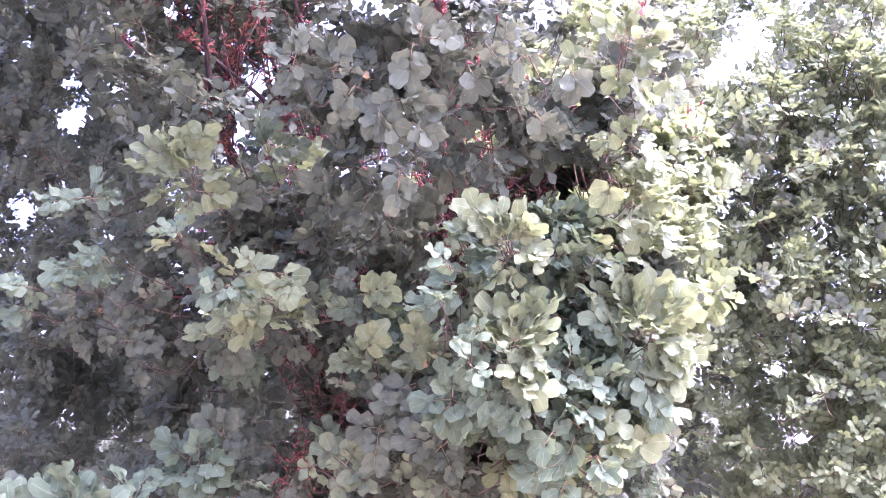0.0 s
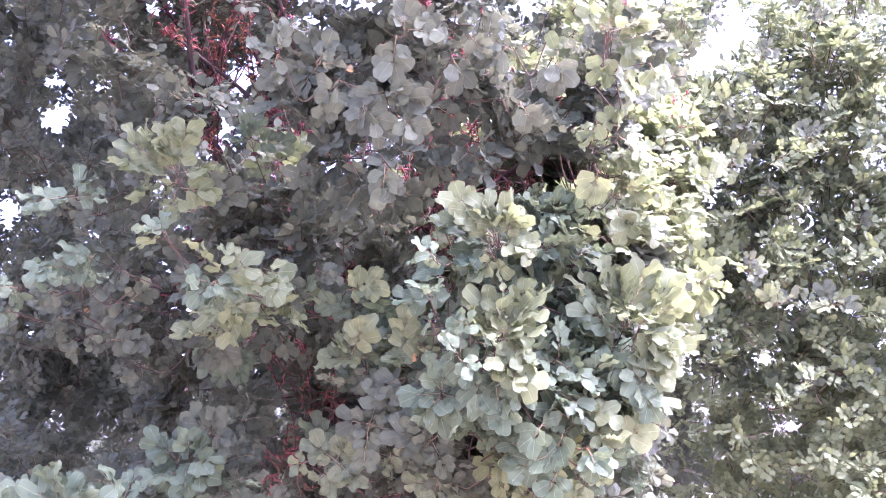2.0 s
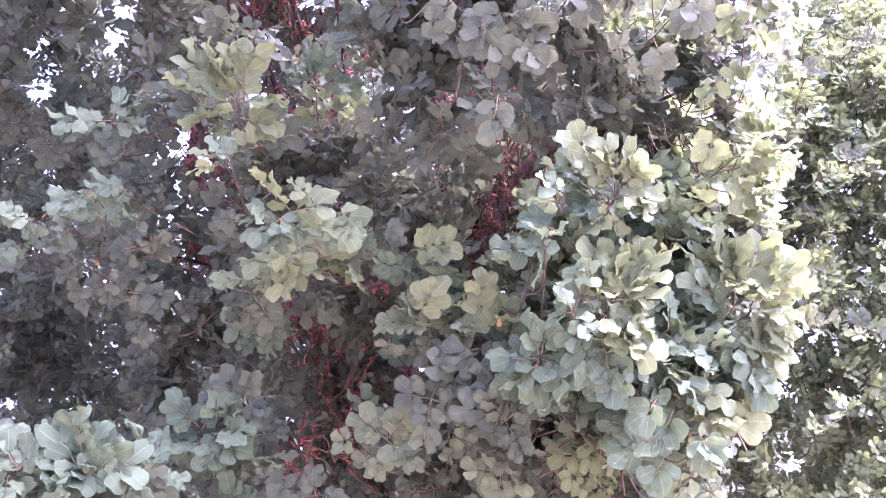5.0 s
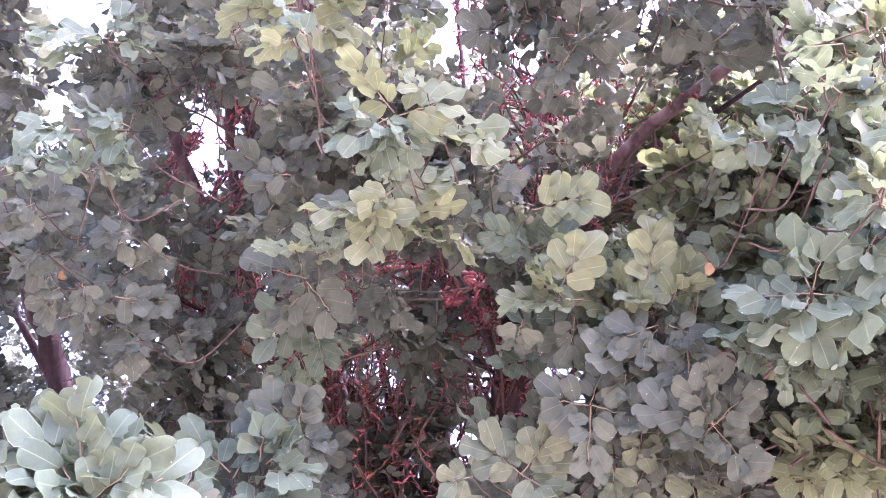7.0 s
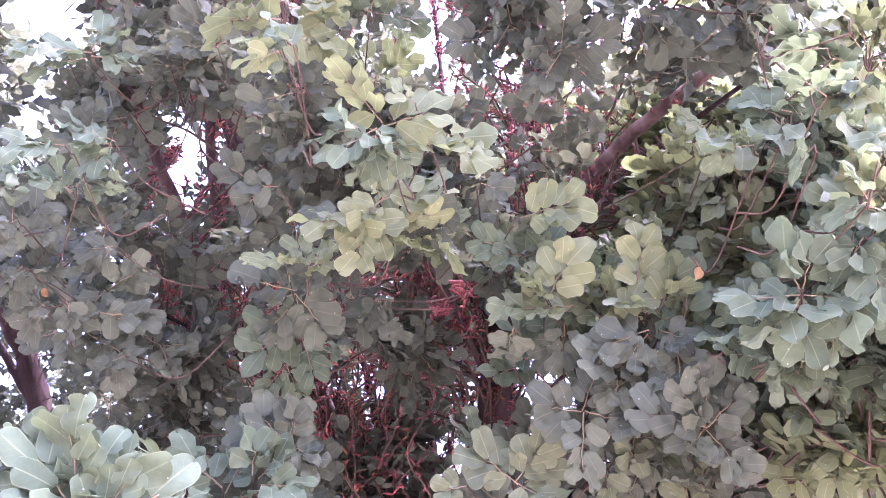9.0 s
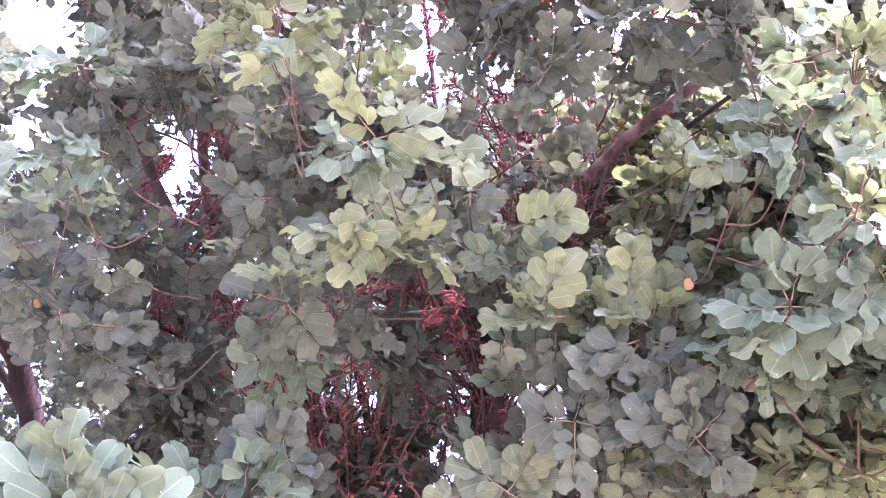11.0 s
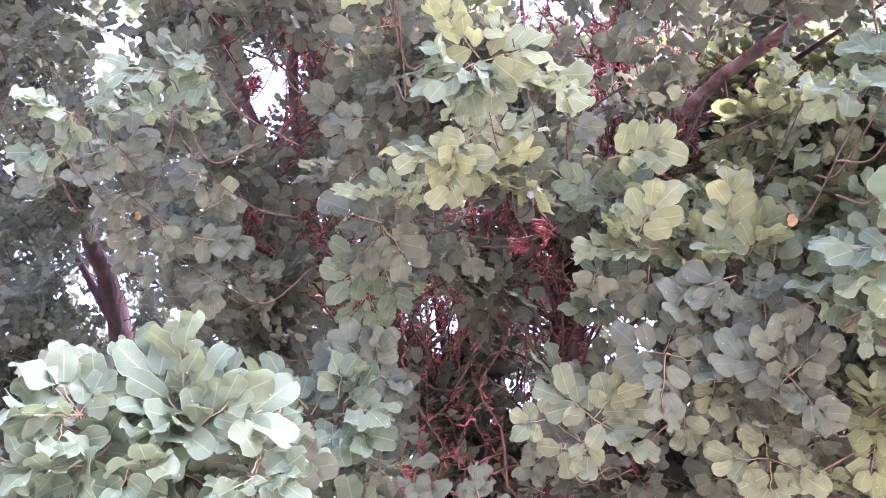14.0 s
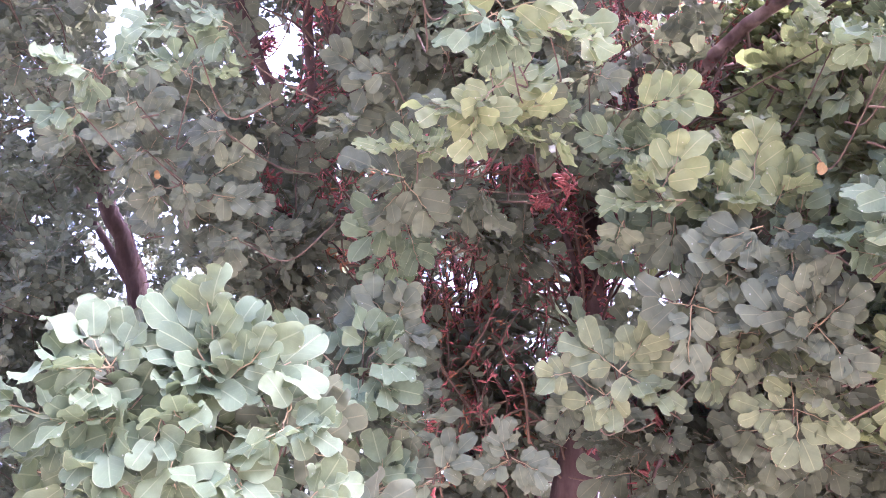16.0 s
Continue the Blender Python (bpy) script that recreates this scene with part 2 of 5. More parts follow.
def compound_leaf(rng, pairs, fine, small=1.0, blade=0.0385):
    """A pinnate leaf: a stalk along +y with pairs of leaflets and none at the tip. Slot 0: blades, 1: stalk."""
    heap = Heap()
    step = 0.0180 * small
    reach = 0.006 + step * pairs
    droop = rng.uniform(-0.1, 0.5)
    line = np.array([(0.004 * math.sin(3 * k), y, -droop * y * y * 3) for k, y in enumerate(np.linspace(0, reach, 5 if fine == 2 else 2 + max(fine, 0)))])
    if fine >= 0:
        heap.add(*tube(line, np.linspace(0.0010, 0.0006, len(line)), 5 if fine == 2 else 3), slot=1)
    for k in range(pairs):
        at = 0.008 + step * (k + 0.55)
        for sign in (-1, 1):
            spread = radians(rng.normal(58 - 30 * (k / max(1, pairs - 1)) ** 1.5, 8))
            way = np.array([sign * math.sin(spread), math.cos(spread), rng.normal(0.06, 0.17)])
            face = np.array([rng.normal(-0.15 * sign, 0.33), rng.normal(0, 0.27), 1.0])
            v, q, uv = leaflet(rng, blade * small * rng.uniform(0.82, 1.12) * (0.85 + 0.2 * (k + 1) / pairs), fine)
            v = v @ axes(way, face).T + np.array([0.004 * sign, at, -droop * at * at * 3])
            heap.add(v, q, uv, 0)
    return heap.arrays()


rng = np.random.default_rng(11)
LEAF_FORMS = [compound_leaf(rng, p, 2, s) for p, s in ((3, 1.1), (4, 1.0), (4, 1.05), (3, 1.0), (4, 0.9), (3, 1.15), (3, 1.0), (2, 1.15), (4, 0.95), (3, 1.05), (2, 1.0), (3, 0.95))]
SIMPLE_FORMS = [compound_leaf(rng, p, 1, s) for p, s in ((3, 1.0), (4, 0.95), (4, 0.9), (3, 1.05), (4, 0.8), (2, 1.0))]
FAR_FORMS = [compound_leaf(rng, p, -1, s) for p, s in ((3, 1.1), (4, 1.0), (3, 1.2), (4, 1.05), (3, 1.0))]
SMALL_FORMS = [compound_leaf(rng, p, 0, s) for p, s in ((3, 1.0), (4, 0.95), (4, 0.9), (3, 1.05), (4, 0.8), (2, 1.0))]


def leaf_meshes(material):
    return [raw_mesh("leaf", v, q, uv, s, (material, STALK)) for v, q, uv, s in LEAF_FORMS]


LEAF_MESHES = {m.name: leaf_meshes(m) for m in (LEAF, OLIVE, YOUNG_LIT, PALE)}
# broader leaves with 1 to 4 pairs of leaflets for the sprigs that stand out
SPRIG_FORMS = {p: [compound_leaf(rng, p, 2, 1.0, 0.043) for _ in range(6)] for p in (1, 2, 3, 4, 5)}
SPRIG_MESHES = {(m.name, p): [(raw_mesh("leaf", v, q, uv, s, (m, STALK)), float(v[:, 1].max())) for v, q, uv, s in SPRIG_FORMS[p]] for m in (LEAF, OLIVE, YOUNG_LIT, PALE) for p in SPRIG_FORMS}

# ---------------------------------------------------------------- trees: helpers


def part(name, mesh, parent, label=""):
    ob = new(name, mesh)
    ob.parent = parent
    return tagged(ob, label)


def stem(name, points, radii, parent, material=BARK, sides=9, steps=6, lumps=0.06, seed=0, label=""):
    line = bend(points, steps)
    r = np.interp(np.linspace(0, 1, len(line)), np.linspace(0, 1, len(radii)), radii)
    g = np.random.default_rng(seed)
    line[1:-1] += g.normal(0, 0.12, (len(line) - 2, 3)) * r[1:-1, None]
    v, q = tube(line, r, sides, lumps, g)
    return part(name, raw_mesh(name, v, q, None, None, (material,)), parent, label), line


def spray(tree, place, out, size, clock, root, forms, seed, lift=0.35, loose=0.34, rise=0.12):
    """A twig that grows from root to place and carries one pinnate leaf for each clock angle round its tip."""
    g = np.random.default_rng(seed)
    place, out, root = np.array(place, float), np.array(out, float), np.array(root, float)
    out /= np.linalg.norm(out)
    right = np.cross(-out, (0, 0, 1.0))
    right /= np.linalg.norm(right)
    up = np.cross(right, -out)
    gap = np.linalg.norm(place - root)
    root, gap = place + (root - place) * min(1.0, 0.22 / gap), min(gap, 0.22)
    mid = (place + root) / 2 - out * 0.30 * gap + g.normal(0, 0.05, 3) * gap
    line = bend([root, mid, place - out * 0.03, place], 4) - place
    v, q = tube(line, np.linspace(0.0017, 0.0011, len(line)), 5)
    twig = part("twig", raw_mesh("twig", v, q, None, None, (TWIG,)), tree)
    twig.location = place
    for k, a in enumerate(clock):
        a = radians(a + g.normal(0, 11))
        way = math.cos(a) * right + math.sin(a) * up + out * g.uniform(-0.05, 0.55) + np.array([0, 0, rise])
        face = out * 0.9 + np.array([0, 0, lift]) + g.normal(0, loose, 3)
        leaf = new("leaf", forms[int(g.integers(len(forms)))])
        leaf.parent = twig
        m = Matrix(axes(way, face).tolist()).to_4x4()
        leaf.matrix_local = Matrix.Translation(Vector((-out * g.uniform(0.0, 0.02)).tolist())) @ m @ Matrix.Scale(size * g.uniform(0.78, 1.18), 4)
    return twig


def sprigs(tree, rows, face, material, lines, seed, beside=0):
    """Pinnate leaves, each given by its foot, its reach and its pairs of leaflets; those whose feet lie close share a twig."""
    g = np.random.default_rng(seed)
    base, left = np.array(tree.location), [np.array(row, float) for row in rows]
    while left:
        near = [r for r in left if np.linalg.norm(r[:3] - left[0][:3]) < 0.05]
        left = [r for r in left if not any(r is n for n in near)]
        feet = np.array([r[:3] for r in near]) - base
        hub = feet.mean(0) - 0.12 * np.mean([r[3:6] for r in near], axis=0) + np.array([0, 0.012, -0.008])
        root = nearest_on(lines, hub + np.array([0, 0.18, -0.08]), g.random())
        gap = np.linalg.norm(root - hub)
        root = hub + (root - hub) * min(1.0, 0.18 / gap)
        mid = (hub + root) / 2 + np.array([0, 0.06, -0.02]) + g.normal(0, 0.02, 3)
        heap = Heap()
        line = bend([root, mid, hub], 6) - hub
        heap.add(*tube(line, np.linspace(0.0017, 0.0012, len(line)), 5))
        for foot in feet:
            line = bend([np.zeros(3), (foot - hub) * 0.5 + np.array([0, 0.004, -0.003]), foot - hub], 2)
            heap.add(*tube(line, np.linspace(0.0015, 0.0010, len(line)), 4))
        v, q, uv, _ = heap.arrays()
        twig = part("twig", raw_mesh("twig", v, q, None, None, (TWIG,)), tree)
        twig.location = hub
        for r, foot in zip(near, feet):
            far, pairs, pick = np.linalg.norm(r[3:6]), int(r[6]), int(g.integers(6))
            while pairs < 5 and far > 1.2 * SPRIG_MESHES[(material.name, pairs)][pick][1]:
                pairs += 1
            mesh, reach = SPRIG_MESHES[(material.name, pairs)][pick]
            leaf = new("leaf", mesh)
            leaf.parent = twig
            turn = Matrix(axes(r[3:6], np.array(face) + g.normal(0, 0.30, 3)).tolist()).to_4x4()
            leaf.matrix_local = Matrix.Translation(Vector((foot - hub).tolist())) @ turn @ Matrix.Scale(max(0.75, min(1.15, far / reach)), 4)
            for _ in range(beside):
                way = r[3:6] / far + g.normal(0, 0.42, 3) + np.array([0, 0.15, 0])
                leaf = new("leaf", SPRIG_MESHES[(material.name, max(2, pairs - 1))][int(g.integers(6))][0])
                leaf.parent = twig
                turn = Matrix(axes(way, np.array(face) + g.normal(0, 0.5, 3)).tolist()).to_4x4()
                leaf.matrix_local = Matrix.Translation(Vector((foot - hub + r[3:6] * g.uniform(0.0, 0.3) + (0, 0.015, 0)).tolist())) @ turn @ Matrix.Scale(g.uniform(0.75, 0.95), 4)


def nearest_on(lines, place, pick):
    """A point of the wood near a place, not always the very nearest."""
    every = np.vstack(lines)
    far = np.linalg.norm(every - np.array(place), axis=1)
    close = np.flatnonzero(far < far.min() * 1.35 + 0.03)
    return every[close[int(pick * len(close)) % len(close)]]


# openings in the crowns, as widening channels: start, end, half width per metre
GAPS = [
    (-0.68, 1.23, 2.91, -6.02, 9.13, 6.65, 0.016),
    (-0.81, 1.29, 2.65, -6.58, 9.37, 5.43, 0.012),
    (-0.20, 1.28, 3.07, -3.80, 9.32, 7.39, 0.009),
    (-0.13, 1.30, 3.04, -3.48, 9.42, 7.25, 0.011),
    (1.22, 1.51, 3.16, 2.76, 10.40, 7.77, 0.028),
    (1.13, 1.52, 3.06, 2.34, 10.45, 7.34, 0.024),
    (1.40, 1.69, 2.63, 3.61, 11.24, 5.35, 0.014),
    (1.33, 1.84, 2.07, 3.29, 11.90, 2.77, 0.016),
]
MORE_GAPS = [
    (-0.70, 2.10, 3.17, -2.97, 9.69, 8.95, 0.026),
    (-0.67, 2.15, 3.06, -2.85, 9.94, 8.41, 0.017),
    (-1.11, 2.06, 3.20, -4.86, 9.52, 9.08, 0.031),
    (-1.41, 2.19, 2.88, -6.24, 10.11, 7.60, 0.014),
    (-1.36, 2.29, 2.68, -6.00, 10.55, 6.66, 0.013),
    (-1.18, 2.35, 2.55, -5.17, 10.86, 6.09, 0.014),
    (-1.07, 1.95, 3.49, -4.87, 9.05, 10.29, 0.046),
    (-1.13, 2.12, 3.20, -5.14, 9.81, 8.97, 0.028),
    (-0.68, 2.12, 3.17, -3.10, 9.82, 8.82, 0.024),
]

FINE_GAPS = [
    (-0.17, 1.95, 2.36, -0.55, 9.73, 5.49, 0.012),
    (-0.15, 1.99, 2.26, -0.45, 9.92, 5.00, 0.012),
    (0.20, 1.95, 2.32, 1.29, 9.73, 5.29, 0.013),
    (0.03, 2.01, 2.19, 0.45, 10.03, 4.64, 0.014),
    (0.08, 1.96, 2.33, 0.74, 9.77, 5.34, 0.014),
    (-0.18, 2.06, 1.98, -0.60, 10.29, 3.59, 0.006),
    (0.03, 2.07, 1.91, 0.47, 10.35, 3.24, 0.004),
    (-0.53, 1.63, 2.81, -2.58, 8.19, 7.65, 0.027),
    (-0.51, 1.68, 2.76, -2.48, 8.42, 7.36, 0.015),
    (0.02, 1.53, 3.03, 0.15, 7.68, 8.76, 0.03),
    (0.17, 1.59, 2.95, 0.93, 7.99, 8.34, 0.02),
    (0.37, 1.50, 3.01, 1.93, 7.53, 8.65, 0.018),
]
FINE_GAPS += [
    (-0.14, 1.95, 2.34, -0.65, 9.79, 5.31, 0.010),
    (-0.78, 1.41, 2.95, -3.84, 7.09, 8.33, 0.04),
    (-0.71, 1.30, 2.94, -5.19, 7.93, 6.08, 0.02),
    (-0.71, 1.25, 3.03, -5.18, 7.76, 6.45, 0.012),
    (-0.84, 1.32, 2.68, -5.69, 8.01, 5.04, 0.017),
    (-0.22, 1.47, 3.13, -3.24, 8.62, 6.83, 0.016),
    (-0.28, 1.42, 3.18, -3.47, 8.41, 7.03, 0.015),
    (1.33, 1.91, 1.94, 2.93, 10.36, 2.14, 0.01),
    (1.19, 1.91, 2.26, 2.35, 10.35, 3.39, 0.006),
    (-0.40, 1.68, 2.20, -3.96, 9.45, 3.13, 0.005),
    (-0.64, 1.57, 2.04, -4.91, 9.02, 2.53, 0.005),
    (-0.22, 1.74, 2.28, -3.25, 9.70, 3.49, 0.004),
]


# hollows between the leafy twigs that lay the inner wood open: start, end, half widths there
HOLLOWS = [
    (-0.06, 0.50, 1.73, -0.11, 2.12, 2.23, 0.02, 0.13),
    (-0.08, 0.48, 1.77, -0.19, 2.05, 2.39, 0.02, 0.11),
    (-0.04, 0.52, 1.70, -0.02, 2.20, 2.07, 0.02, 0.13),
    (-0.05, 0.47, 1.80, 0.02, 1.96, 2.59, 0.02, 0.10),
    (0.00, 0.44, 1.88, 0.19, 1.83, 2.91, 0.02, 0.08),
    (0.67, -0.03, 2.27, 0.37, 2.00, 3.10, 0.03, 0.11),
    (0.67, -0.05, 2.34, 0.39, 1.95, 3.36, 0.03, 0.09),
    (0.77, 0.03, 2.12, 0.71, 2.15, 2.62, 0.03, 0.09),
]
HOLLOWS += [
    (0.16, 0.75, 2.05, 0.42, 1.90, 2.78, 0.02, 0.10),
    (0.22, 0.70, 2.15, 0.60, 1.82, 2.98, 0.02, 0.09),
    (-0.26, 0.76, 2.05, -0.54, 1.95, 2.79, 0.02, 0.07),
    (-0.25, 0.80, 1.98, -0.51, 2.04, 2.60, 0.02, 0.07),
    (-0.22, 0.83, 1.91, -0.45, 2.12, 2.44, 0.02, 0.07),
    (-0.14, 0.77, 2.04, -0.21, 1.72, 2.62, 0.03, 0.05),
    (0.75, 0.19, 2.28, 0.68, 1.91, 2.88, 0.03, 0.10),
    (0.21, 0.42, 2.61, -0.53, 2.14, 3.52, 0.03, 0.10),
    (-0.47, 0.78, 1.99, -1.77, 3.38, 3.37, 0.03, 0.14),
    (-0.45, 0.81, 1.94, -1.70, 3.49, 3.13, 0.03, 0.14),
    (-0.43, 0.83, 1.89, -1.62, 3.59, 2.91, 0.03, 0.12),
]


def in_hollow(p):
    for c in HOLLOWS:
        a, w = np.array(c[:3]), np.array(c[3:6]) - np.array(c[:3])
        u = float((p - a) @ w / (w @ w))
        if 0 < u < 1 and np.linalg.norm(p - a - u * w) < c[6] + (c[7] - c[6]) * u:
            return True
    return False


def in_gap(p, spare=0.0):
    for c in GAPS + MORE_GAPS + FINE_GAPS:
        a, w = np.array(c[:3]), np.array(c[3:6]) - np.array(c[:3])
        u = float((p - a) @ w / (w @ w))
        if -0.05 < u and np.linalg.norm(p - a - u * w) < c[6] * (2.6 + 9.4 * u) + spare:
            return True
    return False


def foliage(name, parent, boxes, seed, forms=SIMPLE_FORMS, material=LEAF, turn=(0, -0.4, 0.6), label="", clear=0.0):
    """A mass of leafy twigs inside ellipsoids (centre, radii, twigs), gathered into one mesh."""
    g = np.random.default_rng(seed)
    heap, base = Heap(), np.array(parent.location)
    for centre, radii, count in boxes:
        centre, radii = np.array(centre), np.array(radii)
        for _ in range(count):
            p = g.normal(0, 1, 3)
            p = p / np.linalg.norm(p) * g.uniform(0.0, 1.0) ** 0.40
            at = centre + p * radii
            if in_gap(at + base, clear) or in_hollow(at + base):
                continue
            out = p * 0.8 + np.array(turn) * 0.6 + g.normal(0, 0.35, 3)
            out /= np.linalg.norm(out)
            right = np.cross(out, (0.1, 0.2, 1.0))
            right /= np.linalg.norm(right)
            up = np.cross(right, out)
            back = at - out * 0.13 + g.normal(0, 0.03, 3)
            v, q = tube(np.array([back, (back + at) / 2 + g.normal(0, 0.012, 3), at]), (0.0026, 0.0021, 0.0013), 3)
            heap.add(v, q, None, 2)
            start = g.uniform(0, 6.28)
            for k in range(int(g.integers(4, 8))):
                a = start + k * 2.4
                way = math.cos(a) * right + math.sin(a) * up + out * g.uniform(0.1, 0.9)
                face = out + np.array([0, 0, 0.7]) + g.normal(0, 0.35, 3)
                v, q, uv, s = forms[int(g.integers(len(forms)))]
                heap.add((v * g.uniform(0.85, 1.12)) @ axes(way, face).T + at - out * 0.012 * k, q, uv, s)
    v, q, uv, s = heap.arrays()
    return tagged(part(name, raw_mesh(name, v, q, uv, s, (material, STALK, TWIG)), parent, label), kind="stuff")


def spike(g):
    """One stubby upright flower spike that grows from the origin along +z."""
    far, lean = g.uniform(0.012, 0.031), g.normal(0, 0.35, 2)
    line = np.array([(lean[0] * far * u * u, lean[1] * far * u * u, far * u) for u in (0, 0.3, 0.65, 1)])
    return tube(line, (0.0017, 0.0036, 0.0031, 0.0011), 4, 0.34, g)


SPIKES = [spike(np.random.default_rng(300 + k)) for k in range(10)]
SPIKE_MESHES = {m.name: [raw_mesh("flower_spike", v, q, None, None, (m,)) for v, q in SPIKES] for m in (FLOWER, CATKIN)}
PICKED = [0]


def flowers_on(limb, line, tufts, seed, first=0.1, single=0, last=1.0):
    """Crimson flower spikes in tufts on the old wood; the first few tufts are built spike by spike, the rest is joined."""
    g = np.random.default_rng(seed)
    heap = Heap()
    for n in range(tufts):
        k = int(g.integers(max(0, int(first * (len(line) - 1))), int(last * (len(line) - 1))))
        along = line[k + 1] - line[k]
        along /= np.linalg.norm(along)
        centre = line[k] + (line[k + 1] - line[k]) * g.random()
        faded = g.random() < 0.07
        away = g.normal(0, 0.8, 3) + (0, -0.3, 0.4)
        for _ in range(int(g.integers(13, 22))):
            foot = centre + along * g.normal(0, 0.022) + g.normal(0, 0.010, 3)
            way = away / np.linalg.norm(away) + g.normal(0, 0.75, 3) + (0, 0, 0.35)
            turn = axes(np.array([way[1], -way[0], 0.05]), way)
            form = int(g.integers(len(SPIKES)))
            if n < single and PICKED[0] < 300:
                PICKED[0] += 1
                ob = part("flower_spike", SPIKE_MESHES[(CATKIN if faded else FLOWER).name][form], limb, "faded orange flower spike" if faded else "crimson flower spike")
                ob.matrix_local = Matrix.Translation(Vector(foot.tolist())) @ Matrix(turn.tolist()).to_4x4()
            else:
                heap.add(SPIKES[form][0] @ turn.T + foot, SPIKES[form][1], None, int(faded))
    if heap.n:
        v, q, uv, s = heap.arrays()
        tagged(part("blossom", raw_mesh("blossom", v, q, uv, s, (FLOWER, CATKIN)), limb, "crimson flower spikes on old wood"), kind="stuff")


def thicket(parent, boxes, stems, seed):
    """Crooked reddish twigs beset with flower spikes, grown from the old wood into boxes (centre, radii, twigs)."""
    g = np.random.default_rng(seed)
    heap = Heap()
    for centre, radii, count in boxes:
        for _ in range(count):
            foot = np.array(centre) + g.uniform(-1, 1, 3) * radii
            root = nearest_on(stems, foot + np.array([0, 0.05, -0.15]), g.random())
            root = foot + (root - foot) * min(1.0, 0.25 / np.linalg.norm(root - foot))
            tip = foot + np.array([g.normal(0, 0.07), g.normal(0, 0.06), g.uniform(0.10, 0.28)])
            line = bend([root, (root + foot) / 2 + g.normal(0, 0.03, 3), foot, (foot + tip) / 2 + g.normal(0, 0.02, 3), tip], 3)
            v, q = tube(line, np.linspace(0.0040, 0.0015, len(line)), 4)
            heap.add(v, q, None, 2)
            faded = int(g.random() < 0.22)
            for _ in range(int(g.integers(13, 34))):
                k = int(g.integers(3, len(line) - 1))
                way = g.normal(0, 0.8, 3) + (0, -0.25, 0.45)
                turn = axes(np.array([way[1], -way[0], 0.05]), way)
                form = SPIKES[int(g.integers(len(SPIKES)))]
                heap.add((form[0] * g.uniform(0.55, 1.0)) @ turn.T + line[k] + (line[k + 1] - line[k]) * g.random(), form[1], None, faded)
    v, q, uv, s = heap.arrays()
    return tagged(part("thicket", raw_mesh("thicket", v, q, uv, s, (FLOWER, CATKIN, TWIG)), parent, "crooked reddish twigs beset with crimson flowers"), kind="stuff")


# ---------------------------------------------------------------- ground
gv = [(x, y, 0.05 * noise.noise(Vector((x * 0.4, y * 0.4, 0)))) if abs(x) < 30 and abs(y) < 30 else (x, y, 0.0) for y in
      (-2500, -300, -60, *range(-24, 25, 2), 60, 300, 2500) for x in (-2500, -300, -60, *range(-24, 25, 2), 60, 300, 2500)]
gw = 31
gq = [(j * gw + i, j * gw + i + 1, (j + 1) * gw + i + 1, (j + 1) * gw + i) for j in range(gw - 1) for i in range(gw - 1)]
ground = new("ground", raw_mesh("ground", gv, gq, None, None, (SOIL,)))
tagged(ground, "dry brown soil under the trees", "ground", kind="structure")

# ---------------------------------------------------------------- where the leafy twigs of the near tree stand
# x, y, z, size, clock angles of the leaves
# -- sprays --
NEAR_SPRAYS = [
    (-0.381, 0.905, 1.828, 1, (85, 62, 40, 125, 150, 15)),
    (-0.520, 0.992, 1.843, 0.95, (172, 115, 70, 35, 140)),
    (-0.426, 0.962, 1.809, 1, (190, 225, 255, 300, 330)),
    (-0.321, 0.990, 1.787, 1, (62, 25, 340, 170, 120)),
    (-0.474, 0.961, 1.749, 1, (200, 140, 310, 260)),
    (-0.526, 0.920, 1.777, 1, (165, 205, 35, 250, 300)),
]
LOW_SPRAYS = [
    (-0.315, 1.328, 1.965, 1, (150, 105, 62, 22, 200)),
    (-0.314, 1.368, 1.932, 1, (0, 330, 240, 300, 200)),
    (-0.361, 1.312, 1.937, 1, (150, 220, 260)),
    (-0.291, 1.593, 2.108, 1.05, (92, 155, 35, 355, 310)),
    (-0.249, 1.339, 1.809, 1, (75, 25, 165, 320)),
    (-0.173, 1.636, 1.859, 1, (60, 110, 180, 0)),
]
MIDDLE_SPRAYS = [
    (-0.241, 1.373, 2.293, 1.1, (168, 318, 285, 215, 95)),
    (-0.077, 1.054, 2.376, 1.05, (215, 250, 20, 355, 110)),
    (-0.108, 1.042, 2.343, 1, (205, 270, 310)),
    (-0.020, 1.411, 2.515, 1.1, (250, 285, 220, 325)),
    (0.042, 1.237, 2.432, 1, (205, 15, 330)),
    (0.160, 1.236, 2.367, 1, (172, 8, 195)),
    (-0.214, 1.505, 2.562, 1.1, (270, 215, 310)),
    (-0.098, 1.333, 2.344, 1.05, (235, 290, 265)),
    (0.069, 1.445, 2.453, 1, (240, 300, 330)),
    (-0.300, 1.271, 2.539, 1.15, (172, 200, 60)),
    (-0.251, 1.295, 2.492, 1.1, (222, 255, 10)),
    (-0.037, 1.728, 2.510, 1, (200, 340, 30)),
]
